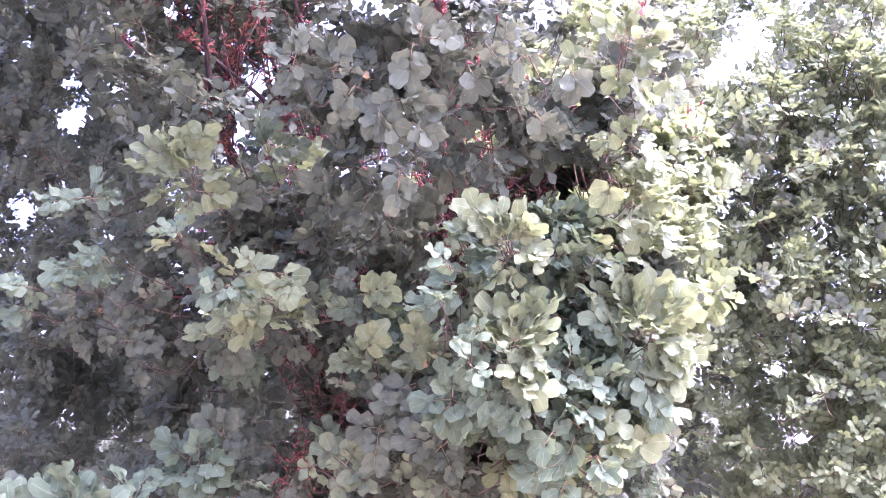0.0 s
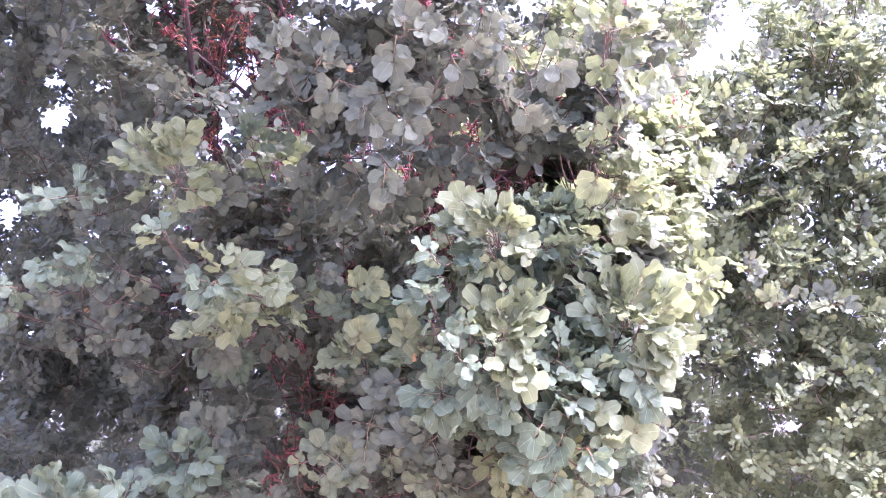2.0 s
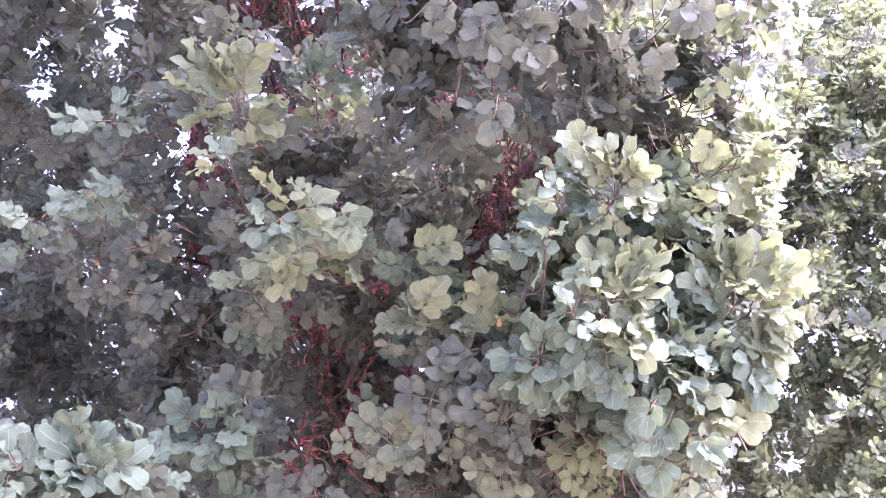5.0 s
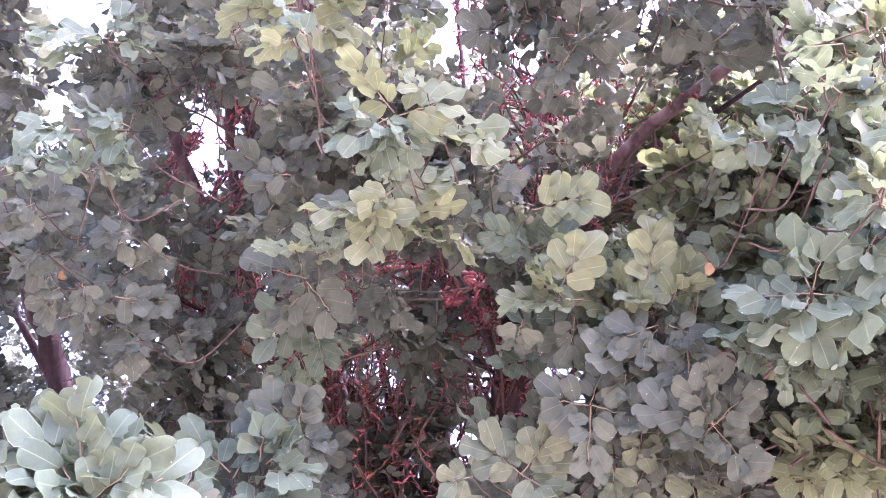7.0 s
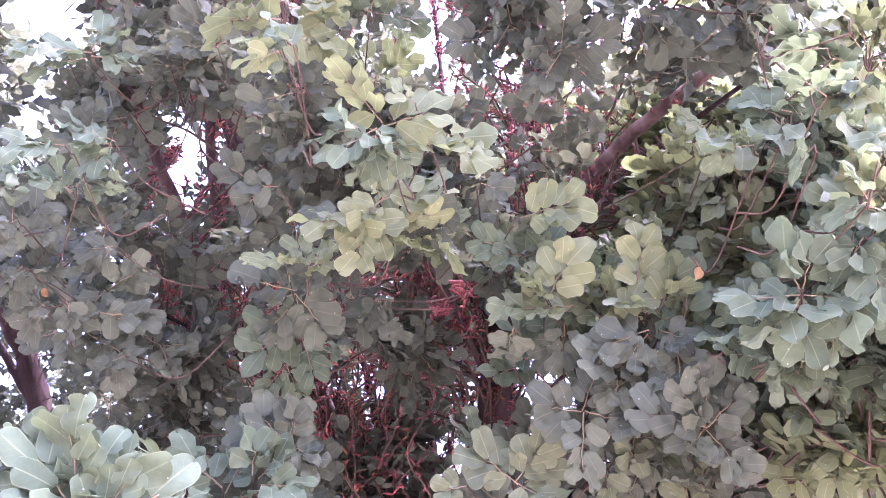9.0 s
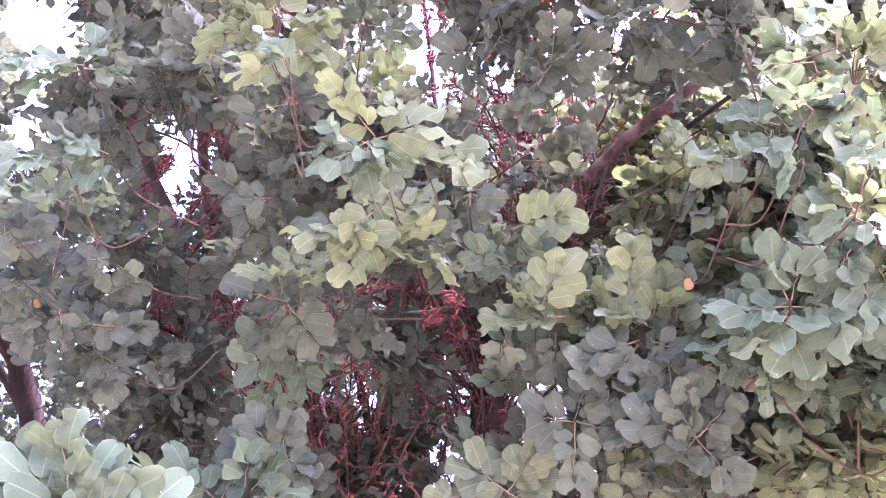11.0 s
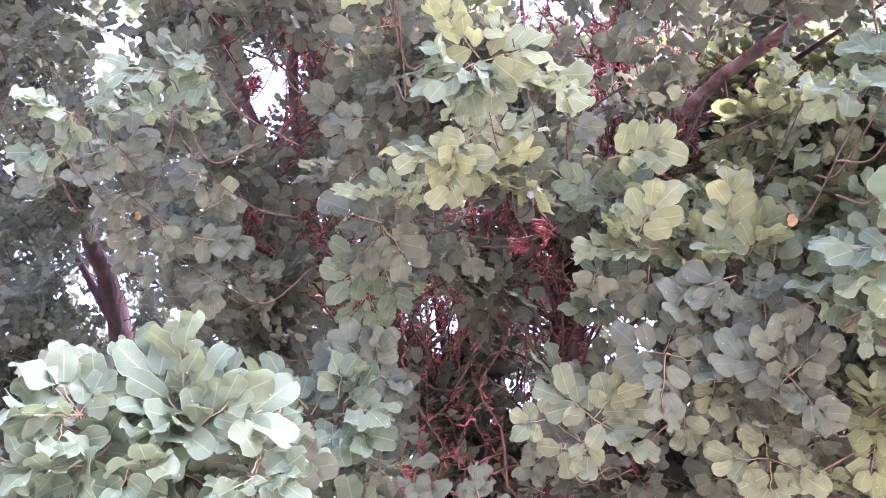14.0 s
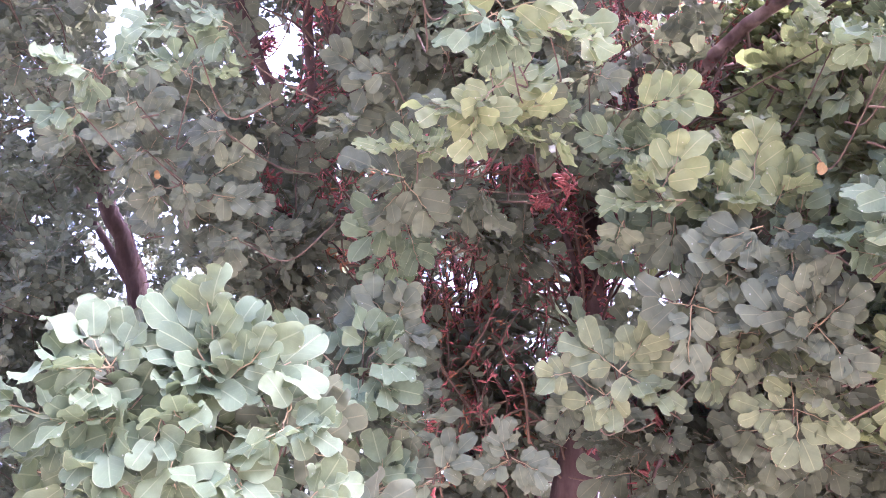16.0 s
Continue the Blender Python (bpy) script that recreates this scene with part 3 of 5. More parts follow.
RIGHT_SPRAYS = [
    (0.175, 1.271, 2.206, 1, (98, 125, 62, 183, 205, 15)),
    (0.293, 1.129, 2.201, 1, (102, 55, 135, 265)),
    (0.316, 1.104, 2.118, 1, (75, 45, 174, 152, 210)),
    (0.223, 1.103, 2.054, 1, (170, 340, 260, 60)),
    (0.340, 1.154, 2.068, 1.05, (265, 305, 100, 215)),
    (0.391, 1.058, 2.007, 1.05, (170, 120, 90, 45, 10, 290, 230)),
    (0.397, 1.076, 2.191, 1, (60, 110, 200, 330)),
    (0.416, 1.164, 2.278, 1, (90, 140, 230)),
    (0.248, 1.475, 2.128, 1, (180, 250, 300, 0)),
]
YELLOWED_SPRAYS = [
    (0.123, 1.434, 1.980, 1, (150, 48, 316, 120, 215)),
    (0.382, 1.391, 1.914, 1, (95, 185, 343, 268)),
    (0.324, 1.415, 2.048, 1, (2, 195, 255)),
    (0.285, 1.689, 2.080, 1, (62, 250, 305)),
    (0.089, 1.518, 2.098, 1.05, (170, 250, 205, 330)),
    (-0.026, 1.939, 1.934, 1, (178, 90, 5)),
    (0.479, 1.401, 1.959, 1, (30, 200, 270)),
    (0.035, 1.789, 1.968, 1, (250, 205, 300)),
    (0.361, 1.540, 1.860, 1, (90, 160, 20)),
    (0.195, 1.647, 1.883, 1, (60, 130, 200, 340)),
]
LEFT_SPRAYS = [
    (-0.788, 1.337, 2.498, 1, (165, 187, 75, 105, 30, 215)),
    (-0.672, 1.469, 2.584, 1, (140, 62, 20, 220, 265)),
    (-0.913, 1.484, 2.493, 1, (95, 165, 250, 330)),
    (-1.018, 1.740, 2.557, 1.05, (170, 230, 300, 10)),
    (-0.677, 1.540, 2.483, 1, (250, 290, 20)),
    (-0.690, 1.595, 2.388, 1, (275, 330, 160, 100)),
    (-0.582, 1.657, 2.403, 1, (172, 0, 285)),
    (-0.810, 1.700, 2.475, 1, (200, 125, 270)),
    (-0.669, 1.766, 2.766, 1.05, (200, 340, 60, 270)),
    (-0.814, 1.598, 2.560, 1, (250, 310, 150)),
    (-0.976, 1.945, 2.473, 1, (200, 300, 60)),
]
UPPER_LEFT_SPRAYS = [
    (-0.228, 1.112, 2.644, 1.05, (160, 130, 100, 68, 40, 190, 15)),
    (-0.371, 1.085, 2.734, 1, (155, 115, 70, 185, 40)),
    (-0.678, 1.338, 2.716, 1.05, (180, 140, 88, 55, 205)),
    (-0.100, 1.292, 2.820, 1.05, (160, 115, 62, 20, 200, 340)),
    (-0.010, 1.320, 2.778, 1, (200, 330, 300)),
    (-0.875, 1.278, 3.231, 1.1, (200, 270, 0, 45, 120)),
    (-0.805, 1.403, 3.263, 1, (230, 300, 20, 90)),
    (-0.704, 1.524, 3.329, 1, (200, 270, 330)),
    (-0.333, 1.197, 2.576, 1, (250, 210, 300, 330)),
    (-0.902, 1.727, 3.344, 1, (45, 0, 290)),
]
UPPER_SPRAYS = [
    (0.319, 1.007, 2.808, 1.05, (250, 290, 270, 205, 335)),
    (0.254, 0.927, 2.877, 1.05, (270, 240, 200, 305)),
    (0.452, 0.908, 2.901, 1, (110, 25, 330, 285, 250)),
    (0.138, 0.935, 2.949, 1, (150, 200, 118, 250, 80)),
    (0.272, 1.222, 2.702, 1.05, (270, 205, 335)),
    (0.222, 1.062, 2.764, 1, (200, 250, 305)),
    (0.403, 1.040, 2.743, 1, (305, 240, 350)),
    (0.521, 1.027, 2.868, 1, (200, 330, 272, 30)),
    (0.637, 1.095, 2.915, 1, (250, 300, 20)),
    (0.649, 1.189, 2.805, 1.05, (200, 270, 330)),
    (0.341, 1.010, 3.026, 1, (60, 150, 240, 330)),
]
SUNLIT_SPRAYS = [
    (0.843, 1.027, 2.945, 1, (60, 100, 22, 145, 330)),
    (0.893, 1.056, 2.875, 1, (300, 0, 62, 120)),
    (0.939, 1.063, 3.009, 1, (45, 0, 100, 160)),
    (0.856, 1.092, 2.764, 1, (82, 40, 105, 0, 300)),
    (0.885, 1.123, 2.674, 1, (60, 20, 330, 300, 92)),
    (0.816, 1.110, 2.588, 1, (250, 280, 305, 200)),
    (0.908, 1.185, 2.552, 1, (330, 0, 290, 250, 60)),
    (0.926, 1.233, 2.481, 1, (0, 320, 270, 40)),
    (0.786, 1.177, 2.506, 1, (230, 280, 330, 90)),
    (0.758, 1.135, 2.850, 1, (250, 305, 30, 180)),
    (0.735, 1.096, 2.976, 1, (240, 300, 0, 90)),
]
MID_RIGHT_SPRAYS = [
    (0.575, 0.937, 2.444, 1, (142, 112, 72, 40, 18, 175, 215, 325)),
    (0.594, 0.973, 2.201, 1.05, (140, 102, 60, 28, 180, 215, 240, 335)),
    (0.647, 1.017, 2.335, 1, (62, 30, 0, 125)),
    (0.554, 1.050, 2.117, 1, (235, 270, 300, 205)),
    (0.674, 1.095, 2.120, 1, (330, 270, 300, 20)),
    (0.741, 1.112, 2.707, 1, (240, 282, 330)),
    (0.681, 1.184, 2.628, 1, (200, 270, 330)),
    (0.426, 1.202, 2.398, 1, (170, 20, 200, 340)),
]
LOW_RIGHT_SPRAYS = [
    (0.713, 1.166, 2.065, 1, (80, 112, 50, 20, 355, 330, 150)),
    (0.817, 1.180, 2.297, 1, (92, 62, 28, 0, 122, 330, 155)),
    (0.934, 1.219, 2.277, 1, (32, 2, 62, 330, 295)),
    (0.890, 1.303, 2.122, 1, (330, 0, 32, 62, 300)),
    (0.773, 1.269, 1.995, 1, (330, 300, 270, 240, 0)),
    (0.633, 1.292, 1.996, 1, (240, 262, 300, 200)),
    (0.542, 1.143, 2.038, 1, (250, 280, 310)),
    (0.959, 1.293, 2.417, 1, (60, 20, 120, 330)),
    (0.852, 1.707, 1.956, 0.85, (0, 60, 300, 240)),
]
BACKLIT_SPRAYS = [
    (0.558, 1.736, 2.708, 0.85, (80, 130, 20, 250, 310)),
    (0.826, 2.109, 3.175, 0.9, (60, 110, 0, 200)),
    (0.797, 1.981, 2.895, 0.85, (90, 40, 150, 300)),
    (0.682, 1.935, 2.703, 0.85, (100, 160, 40, 270)),
    (0.890, 2.029, 3.079, 0.9, (70, 130, 10, 220)),
    (0.686, 2.184, 3.270, 0.9, (60, 120, 180, 320)),
    (0.782, 1.919, 2.750, 0.85, (90, 30, 150)),
    (0.520, 1.988, 2.846, 0.85, (150, 30, 270, 330)),
    (0.605, 1.858, 2.584, 0.85, (200, 260, 320)),
]
INNER_SPRAYS = [
    (-0.028, 1.796, 2.362, 1, (200, 250, 285, 320)),
    (-0.069, 1.878, 2.315, 1, (230, 270, 310)),
    (0.050, 1.873, 2.481, 1, (190, 340, 270)),
    (-0.507, 1.886, 2.800, 1, (175, 200, 150, 350)),
    (-0.407, 1.855, 2.741, 1, (180, 10, 250)),
    (-0.683, 2.211, 2.759, 1, (200, 280, 60)),
    (-0.628, 2.064, 3.090, 1, (150, 60, 240, 330)),
    (0.232, 1.819, 2.902, 1, (200, 300, 30)),
    (0.350, 1.854, 2.979, 1, (150, 250, 340)),
]
SECOND_TREE_SPRAYS = [
    (1.708, 2.818, 3.297, 1.1, (100, 60, 20, 150, 320)),
    (1.374, 2.677, 3.155, 1, (80, 30, 140, 250)),
    (1.902, 2.953, 2.944, 1.1, (120, 70, 20, 180)),
    (1.385, 2.567, 2.689, 1, (90, 40, 150, 310)),
    (1.508, 2.740, 2.585, 1, (60, 100, 20, 160)),
    (1.785, 2.699, 3.769, 1.1, (90, 40, 140, 0)),
    (1.536, 2.693, 3.631, 1, (120, 60, 200, 0)),
    (1.756, 2.898, 2.614, 1.1, (60, 120, 0, 200)),
    (1.609, 2.958, 2.306, 1, (60, 0, 250)),
    (1.811, 2.994, 2.307, 1.1, (90, 150, 30)),
]
# -- end of sprays --

# leaves that stand out: foot x, y, z; reach x, y, z; pairs of leaflets
# -- leaves --
NEAR_TOP_LEAVES = [
    (-0.405, 0.991, 1.861, -0.022, -0.04, 0.093, 2),
    (-0.402, 0.992, 1.862, 0.067, -0.011, 0.061, 2),
    (-0.414, 0.987, 1.867, -0.06, -0.032, 0.063, 2),
    (-0.413, 0.99, 1.855, -0.037, -0.06, 0.008, 1),
    (-0.392, 0.997, 1.857, 0.051, -0.049, -0.004, 1),
    (-0.407, 0.993, 1.852, 0.04, -0.048, -0.059, 2),
    (-0.416, 0.99, 1.851, -0.001, -0.066, -0.043, 1),
    (-0.399, 0.993, 1.862, 0.008, 0.003, 0.066, 2),
]
NEAR_LEFT_LEAVES = [
    (-0.49, 0.943, 1.84, -0.085, -0.071, -0.024, 3),
    (-0.493, 0.941, 1.84, -0.047, -0.031, 0.063, 2),
    (-0.496, 0.941, 1.836, 0.037, -0.01, 0.048, 2),
    (-0.508, 0.938, 1.827, 0.02, -0.035, -0.049, 1),
    (-0.484, 0.958, 1.788, -0.065, -0.072, -0.018, 3),
    (-0.474, 0.975, 1.722, -0.041, -0.064, 0.012, 2),
    (-0.476, 0.974, 1.719, -0.027, -0.052, -0.031, 2),
    (-0.482, 0.96, 1.785, -0.002, -0.054, -0.071, 1),
]
NEAR_LOW_LEAVES = [
    (-0.427, 0.938, 1.784, -0.001, -0.022, -0.058, 1),
    (-0.417, 0.948, 1.751, 0.02, -0.018, -0.046, 1),
    (-0.402, 0.949, 1.775, 0.015, -0.035, 0.034, 1),
    (-0.3, 0.976, 1.785, -0.044, -0.045, -0.041, 2),
    (-0.306, 0.975, 1.784, 0.067, 0.004, -0.003, 2),
    (-0.306, 0.974, 1.788, 0.017, 0.004, 0.045, 1),
    (-0.359, 0.968, 1.747, 0.039, -0.033, -0.061, 2),
    (-0.361, 0.968, 1.744, -0.024, -0.044, -0.036, 2),
    (-0.278, 0.994, 1.708, 0.036, -0.008, 0.032, 2),
]
NEAR_RIGHT_LEAVES = [
    (-0.332, 1.426, 1.975, 0.042, -0.012, 0.093, 2),
    (-0.337, 1.422, 1.983, -0.084, -0.051, 0.071, 3),
    (-0.328, 1.429, 1.966, 0.127, -0.019, 0.015, 2),
    (-0.318, 1.436, 1.945, 0.081, -0.01, -0.043, 2),
    (-0.336, 1.433, 1.944, -0.089, -0.069, -0.01, 2),
    (-0.336, 1.431, 1.953, -0.017, -0.03, -0.062, 2),
    (-0.264, 1.474, 1.795, 0.023, -0.023, 0.085, 2),
    (-0.261, 1.475, 1.791, 0.069, -0.009, 0.037, 1),
    (-0.268, 1.474, 1.791, -0.043, -0.019, 0.014, 1),
    (-0.270, 1.385, 1.975, 0.080, -0.030, -0.010, 2),
    (-0.275, 1.385, 1.985, 0.060, -0.020, 0.050, 2),
    (-0.285, 1.385, 1.990, 0.010, -0.030, 0.075, 2),
    (-0.270, 1.390, 1.960, 0.060, -0.020, -0.060, 2),
    (-0.290, 1.390, 1.950, 0.010, -0.030, -0.070, 2),
]
LOW_DARK_LEAVES = [
    (-0.238, 1.417, 2.047, -0.061, -0.042, 0.063, 3),
    (-0.238, 1.418, 2.045, -0.097, -0.03, 0.016, 2),
    (-0.236, 1.418, 2.045, 0.054, 0.001, -0.02, 2),
    (-0.234, 1.417, 2.05, 0.01, -0.032, 0.062, 2),
    (-0.171, 1.479, 1.82, 0.054, -0.014, 0.034, 2),
    (-0.175, 1.48, 1.811, -0.056, -0.011, -0.029, 2),
    (-0.054, 1.478, 1.844, -0.063, -0.005, -0.033, 3),
    (-0.049, 1.477, 1.848, 0.071, -0.007, -0.035, 3),
    (-0.054, 1.477, 1.846, -0.018, -0.019, 0.043, 2),
]
OLIVE_LEAVES = [
    (0.121, 1.395, 1.965, -0.083, -0.022, 0.069, 3),
    (0.118, 1.394, 1.968, 0.085, -0.04, -0.065, 3),
    (0.117, 1.394, 1.969, 0.063, -0.041, 0.065, 3),
    (0.114, 1.429, 1.995, -0.085, -0.034, 0.098, 2),
    (0.108, 1.403, 1.941, -0.011, 0.006, -0.065, 2),
    (0.043, 1.403, 1.968, -0.06, -0.003, -0.012, 1),
    (0.135, 1.432, 1.977, 0.068, -0.034, 0.037, 2),
    (0.077, 1.409, 1.934, -0.025, 0.03, -0.029, 1),
]
OLIVE_RIGHT_LEAVES = [
    (0.376, 1.391, 1.911, -0.091, 0.016, 0, 3),
    (0.376, 1.39, 1.915, 0.001, -0.016, 0.093, 3),
    (0.38, 1.39, 1.911, 0.068, -0.047, -0.046, 3),
    (0.381, 1.391, 1.907, -0.006, 0.009, -0.087, 2),
    (0.378, 1.312, 2.147, -0.004, 0.012, -0.115, 3),
    (0.298, 1.343, 2.131, -0.013, 0.013, -0.052, 1),
    (0.305, 1.38, 2.028, 0.057, -0.025, -0.008, 2),
    (0.307, 1.379, 2.029, -0.015, 0.011, -0.058, 2),
    (0.29, 1.347, 2.128, -0.059, 0.035, 0.004, 2),
    (0.259, 1.404, 1.989, 0.004, 0.007, -0.07, 2),
]
SPRIG_LEAVES = [
    (0.222, 1.303, 2.221, -0.142, 0.008, -0.003, 3),
    (0.182, 1.303, 2.234, 0.056, -0.049, 0.095, 3),
    (0.178, 1.304, 2.235, -0.024, -0.008, 0.067, 1),
    (0.319, 1.28, 2.224, 0.017, -0.042, 0.113, 3),
    (0.35, 1.284, 2.197, 0.044, -0.042, 0.081, 2),
    (0.333, 1.288, 2.198, -0.065, -0.009, 0.029, 2),
    (0.291, 1.297, 2.203, 0.042, -0.037, 0.032, 1),
    (0.153, 1.331, 2.403, 0.122, -0.044, 0.017, 4),
    (0.198, 1.375, 2.266, 0.092, -0.043, 0.028, 2),
]
SPRIG_LOW_LEAVES = [
    (0.327, 1.272, 2.162, -0.111, 0.025, -0.028, 3),
    (0.341, 1.269, 2.16, 0.054, -0.015, -0.03, 2),
    (0.365, 1.27, 2.143, -0.006, 0.007, -0.135, 3),
    (0.277, 1.31, 2.098, -0.008, 0.007, -0.044, 1),
    (0.212, 1.343, 2.21, -0.012, 0.025, -0.082, 3),
    (0.124, 1.3, 2.184, -0.013, 0.032, -0.02, 1),
    (0.325, 1.275, 2.156, -0.051, 0.001, -0.053, 1),
    (0.372, 1.275, 2.126, 0.045, 0.022, -0.066, 2),
    (0.281, 1.408, 2.125, -0.057, 0.006, -0.015, 2),
]
FAN_LEAVES = [
    (0.457, 1.023, 2.101, -0.035, -0.038, 0.079, 2),
    (0.46, 1.021, 2.1, 0.014, -0.05, 0.059, 2),
    (0.457, 1.026, 2.094, -0.105, 0.007, -0.001, 3),
    (0.461, 1.024, 2.093, 0.068, -0.035, -0.024, 3),
    (0.455, 1.032, 2.083, -0.072, 0.018, -0.053, 2),
    (0.459, 1.031, 2.081, -0.015, 0.005, -0.078, 2),
    (0.488, 1.031, 2.05, 0.005, 0.025, -0.039, 1),
    (0.456, 1.028, 2.089, -0.029, -0.017, -0.038, 1),
]
RIGHT_EDGE_LEAVES = [
    (0.513, 0.913, 2.159, -0.042, 0.017, -0.011, 2),
    (0.514, 0.914, 2.155, 0.025, -0.012, -0.026, 2),
    (0.513, 0.911, 2.162, -0.019, -0.022, 0.031, 2),
    (0.471, 0.857, 2.274, -0.049, -0.018, 0.039, 2),
    (0.454, 0.859, 2.285, 0.035, -0.033, -0.002, 2),
    (0.541, 0.853, 2.223, -0.031, 0.013, -0.01, 2),
    (0.461, 0.895, 2.231, -0.022, 0.045, -0.011, 2),
    (0.523, 0.883, 2.196, 0.025, -0.022, 0.049, 2),
    (0.49, 0.857, 2.349, -0.071, 0.017, 0.008, 3),
    (0.49, 0.794, 2.337, -0.031, 0.004, 0.032, 2),
]
YELLOW_LEAVES = [
    (-0.067, 1.046, 2.395, -0.072, -0.054, 0.076, 3),
    (-0.068, 1.049, 2.39, 0.108, -0.027, 0.018, 3),
    (-0.033, 1.057, 2.38, 0.13, 0.013, -0.044, 3),
    (-0.02, 1.03, 2.417, -0.048, -0.006, 0.038, 2),
    (-0.208, 0.999, 2.496, -0.067, -0.025, -0.004, 2),
    (-0.206, 0.971, 2.466, -0.066, 0.019, -0.008, 1),
    (0.013, 1.095, 2.413, 0.083, 0.002, -0.027, 2),
]
PAIR_LEAVES = [
    (-0.074, 1.026, 2.371, -0.082, -0.003, -0.058, 2),
    (-0.076, 1.031, 2.363, -0.01, 0.028, -0.059, 2),
    (-0.1, 1.024, 2.37, -0.045, -0.028, 0.014, 1),
    (-0.072, 1.032, 2.363, 0.05, 0.027, -0.019, 2),
    (-0.188, 0.976, 2.48, -0.034, -0.038, 0.019, 2),
    (-0.084, 1.025, 2.37, 0.039, 0.003, -0.019, 1),
]
SHADE_LEAVES = [
    (-0.232, 1.385, 2.304, -0.11, -0.036, 0.014, 3),
    (-0.232, 1.387, 2.299, 0.069, 0.014, -0.084, 3),
    (-0.245, 1.398, 2.275, -0.049, 0.008, -0.054, 1),
    (-0.24, 1.377, 2.316, -0.015, -0.023, 0.059, 1),
    (-0.15, 1.33, 2.41, -0.074, -0.022, 0.007, 2),
    (-0.15, 1.333, 2.406, -0.033, 0.007, -0.034, 1),
    (-0.179, 1.364, 2.35, -0.033, 0.007, -0.038, 1),
    (-0.016, 1.305, 2.449, -0.02, 0.048, -0.095, 2),
    (-0.007, 1.31, 2.441, 0.052, 0.036, -0.083, 2),
    (-0.107, 1.337, 2.402, 0.013, 0.022, -0.056, 2),
    (-0.254, 1.292, 2.453, -0.069, 0.006, 0.01, 2),
    (0.087, 1.294, 2.452, 0.054, -0.003, -0.025, 2),
]
LEFT_HIGH_LEAVES = [
    (-0.748, 1.255, 2.436, -0.08, -0.063, 0.004, 3),
    (-0.731, 1.258, 2.444, 0.047, 0.002, 0.066, 2),
    (-0.603, 1.304, 2.462, -0.077, -0.063, 0.022, 3),
    (-0.598, 1.3, 2.471, 0.065, -0.027, 0.054, 3),
    (-0.598, 1.298, 2.474, 0.039, 0.001, 0.002, 1),
    (-0.778, 1.275, 2.38, -0.061, -0.026, -0.036, 2),
    (-0.747, 1.251, 2.441, -0.027, 0.006, -0.051, 2),
]
LEFT_DARK_LEAVES = [
    (-0.651, 1.467, 2.344, 0.012, 0.021, -0.056, 2),
    (-0.598, 1.495, 2.327, 0.112, 0.026, -0.007, 3),
    (-0.686, 1.461, 2.329, -0.031, -0.012, -0.026, 1),
    (-0.82, 1.365, 2.387, -0.032, -0.008, -0.039, 2),
    (-0.574, 1.444, 2.435, -0.064, -0.021, -0.024, 2),
    (-0.716, 1.417, 2.385, -0.042, -0, -0.058, 3),
    (-0.557, 1.54, 2.261, -0.046, -0.014, -0.029, 2),
    (-0.721, 1.374, 2.453, -0.041, -0.013, -0.031, 2),
]
TUFT_LEAVES = [
    (0.588, 0.942, 2.416, -0.1, -0.06, 0.112, 3),
    (0.594, 0.94, 2.425, -0.027, -0.042, 0.09, 2),
    (0.601, 0.941, 2.425, 0.034, -0.035, 0.089, 3),
    (0.605, 0.943, 2.42, 0.066, -0.019, 0.046, 3),
    (0.605, 0.947, 2.404, 0.076, -0.019, -0.022, 2),
    (0.586, 0.952, 2.381, -0.028, -0.003, -0.043, 2),
    (0.609, 0.949, 2.401, 0.057, -0.012, 0.024, 1),
]
TUFT_SIDE_LEAVES = [
    (0.583, 0.965, 2.407, -0.132, -0.047, 0.058, 3),
    (0.582, 0.968, 2.396, -0.087, -0.019, -0.013, 2),
    (0.482, 0.969, 2.337, -0.071, -0.007, 0.02, 2),
    (0.469, 0.969, 2.328, -0.018, -0.005, -0.038, 1),
    (0.57, 0.968, 2.392, -0.05, -0.003, -0.055, 2),
    (0.437, 1.009, 2.313, -0.085, -0.024, -0.02, 2),
]
BUNCH_LEAVES = [
    (0.572, 0.978, 2.201, -0.048, -0.032, 0.082, 2),
    (0.579, 0.979, 2.201, -0.026, -0.037, 0.119, 3),
    (0.591, 0.98, 2.206, 0.028, -0.03, 0.113, 3),
    (0.601, 0.98, 2.21, 0.093, -0.014, 0.057, 3),
    (0.601, 0.98, 2.213, 0.112, -0, 0.094, 4),
    (0.591, 0.981, 2.199, 0.107, -0.007, 0.031, 3),
    (0.573, 0.983, 2.175, 0.047, -0.031, -0.033, 1),
    (0.577, 0.986, 2.154, 0.11, -0.013, -0.064, 3),
    (0.612, 0.983, 2.201, 0.041, -0.017, -0.064, 2),
]
BUNCH_SIDE_LEAVES = [
    (0.565, 0.99, 2.191, -0.081, -0.026, 0.026, 2),
    (0.54, 0.992, 2.156, -0.041, -0.009, -0.054, 2),
    (0.539, 0.993, 2.144, 0.01, 0.003, -0.11, 2),
    (0.609, 1.001, 2.143, 0.039, 0.004, -0.096, 2),
    (0.573, 0.999, 2.132, 0.027, 0.005, -0.119, 2),
    (0.676, 1.019, 2.024, -0.043, -0.01, -0.064, 2),
    (0.523, 0.998, 2.085, -0.051, 0.008, -0.069, 2),
    (0.607, 1.008, 2.084, -0.037, -0.007, -0.082, 2),
]
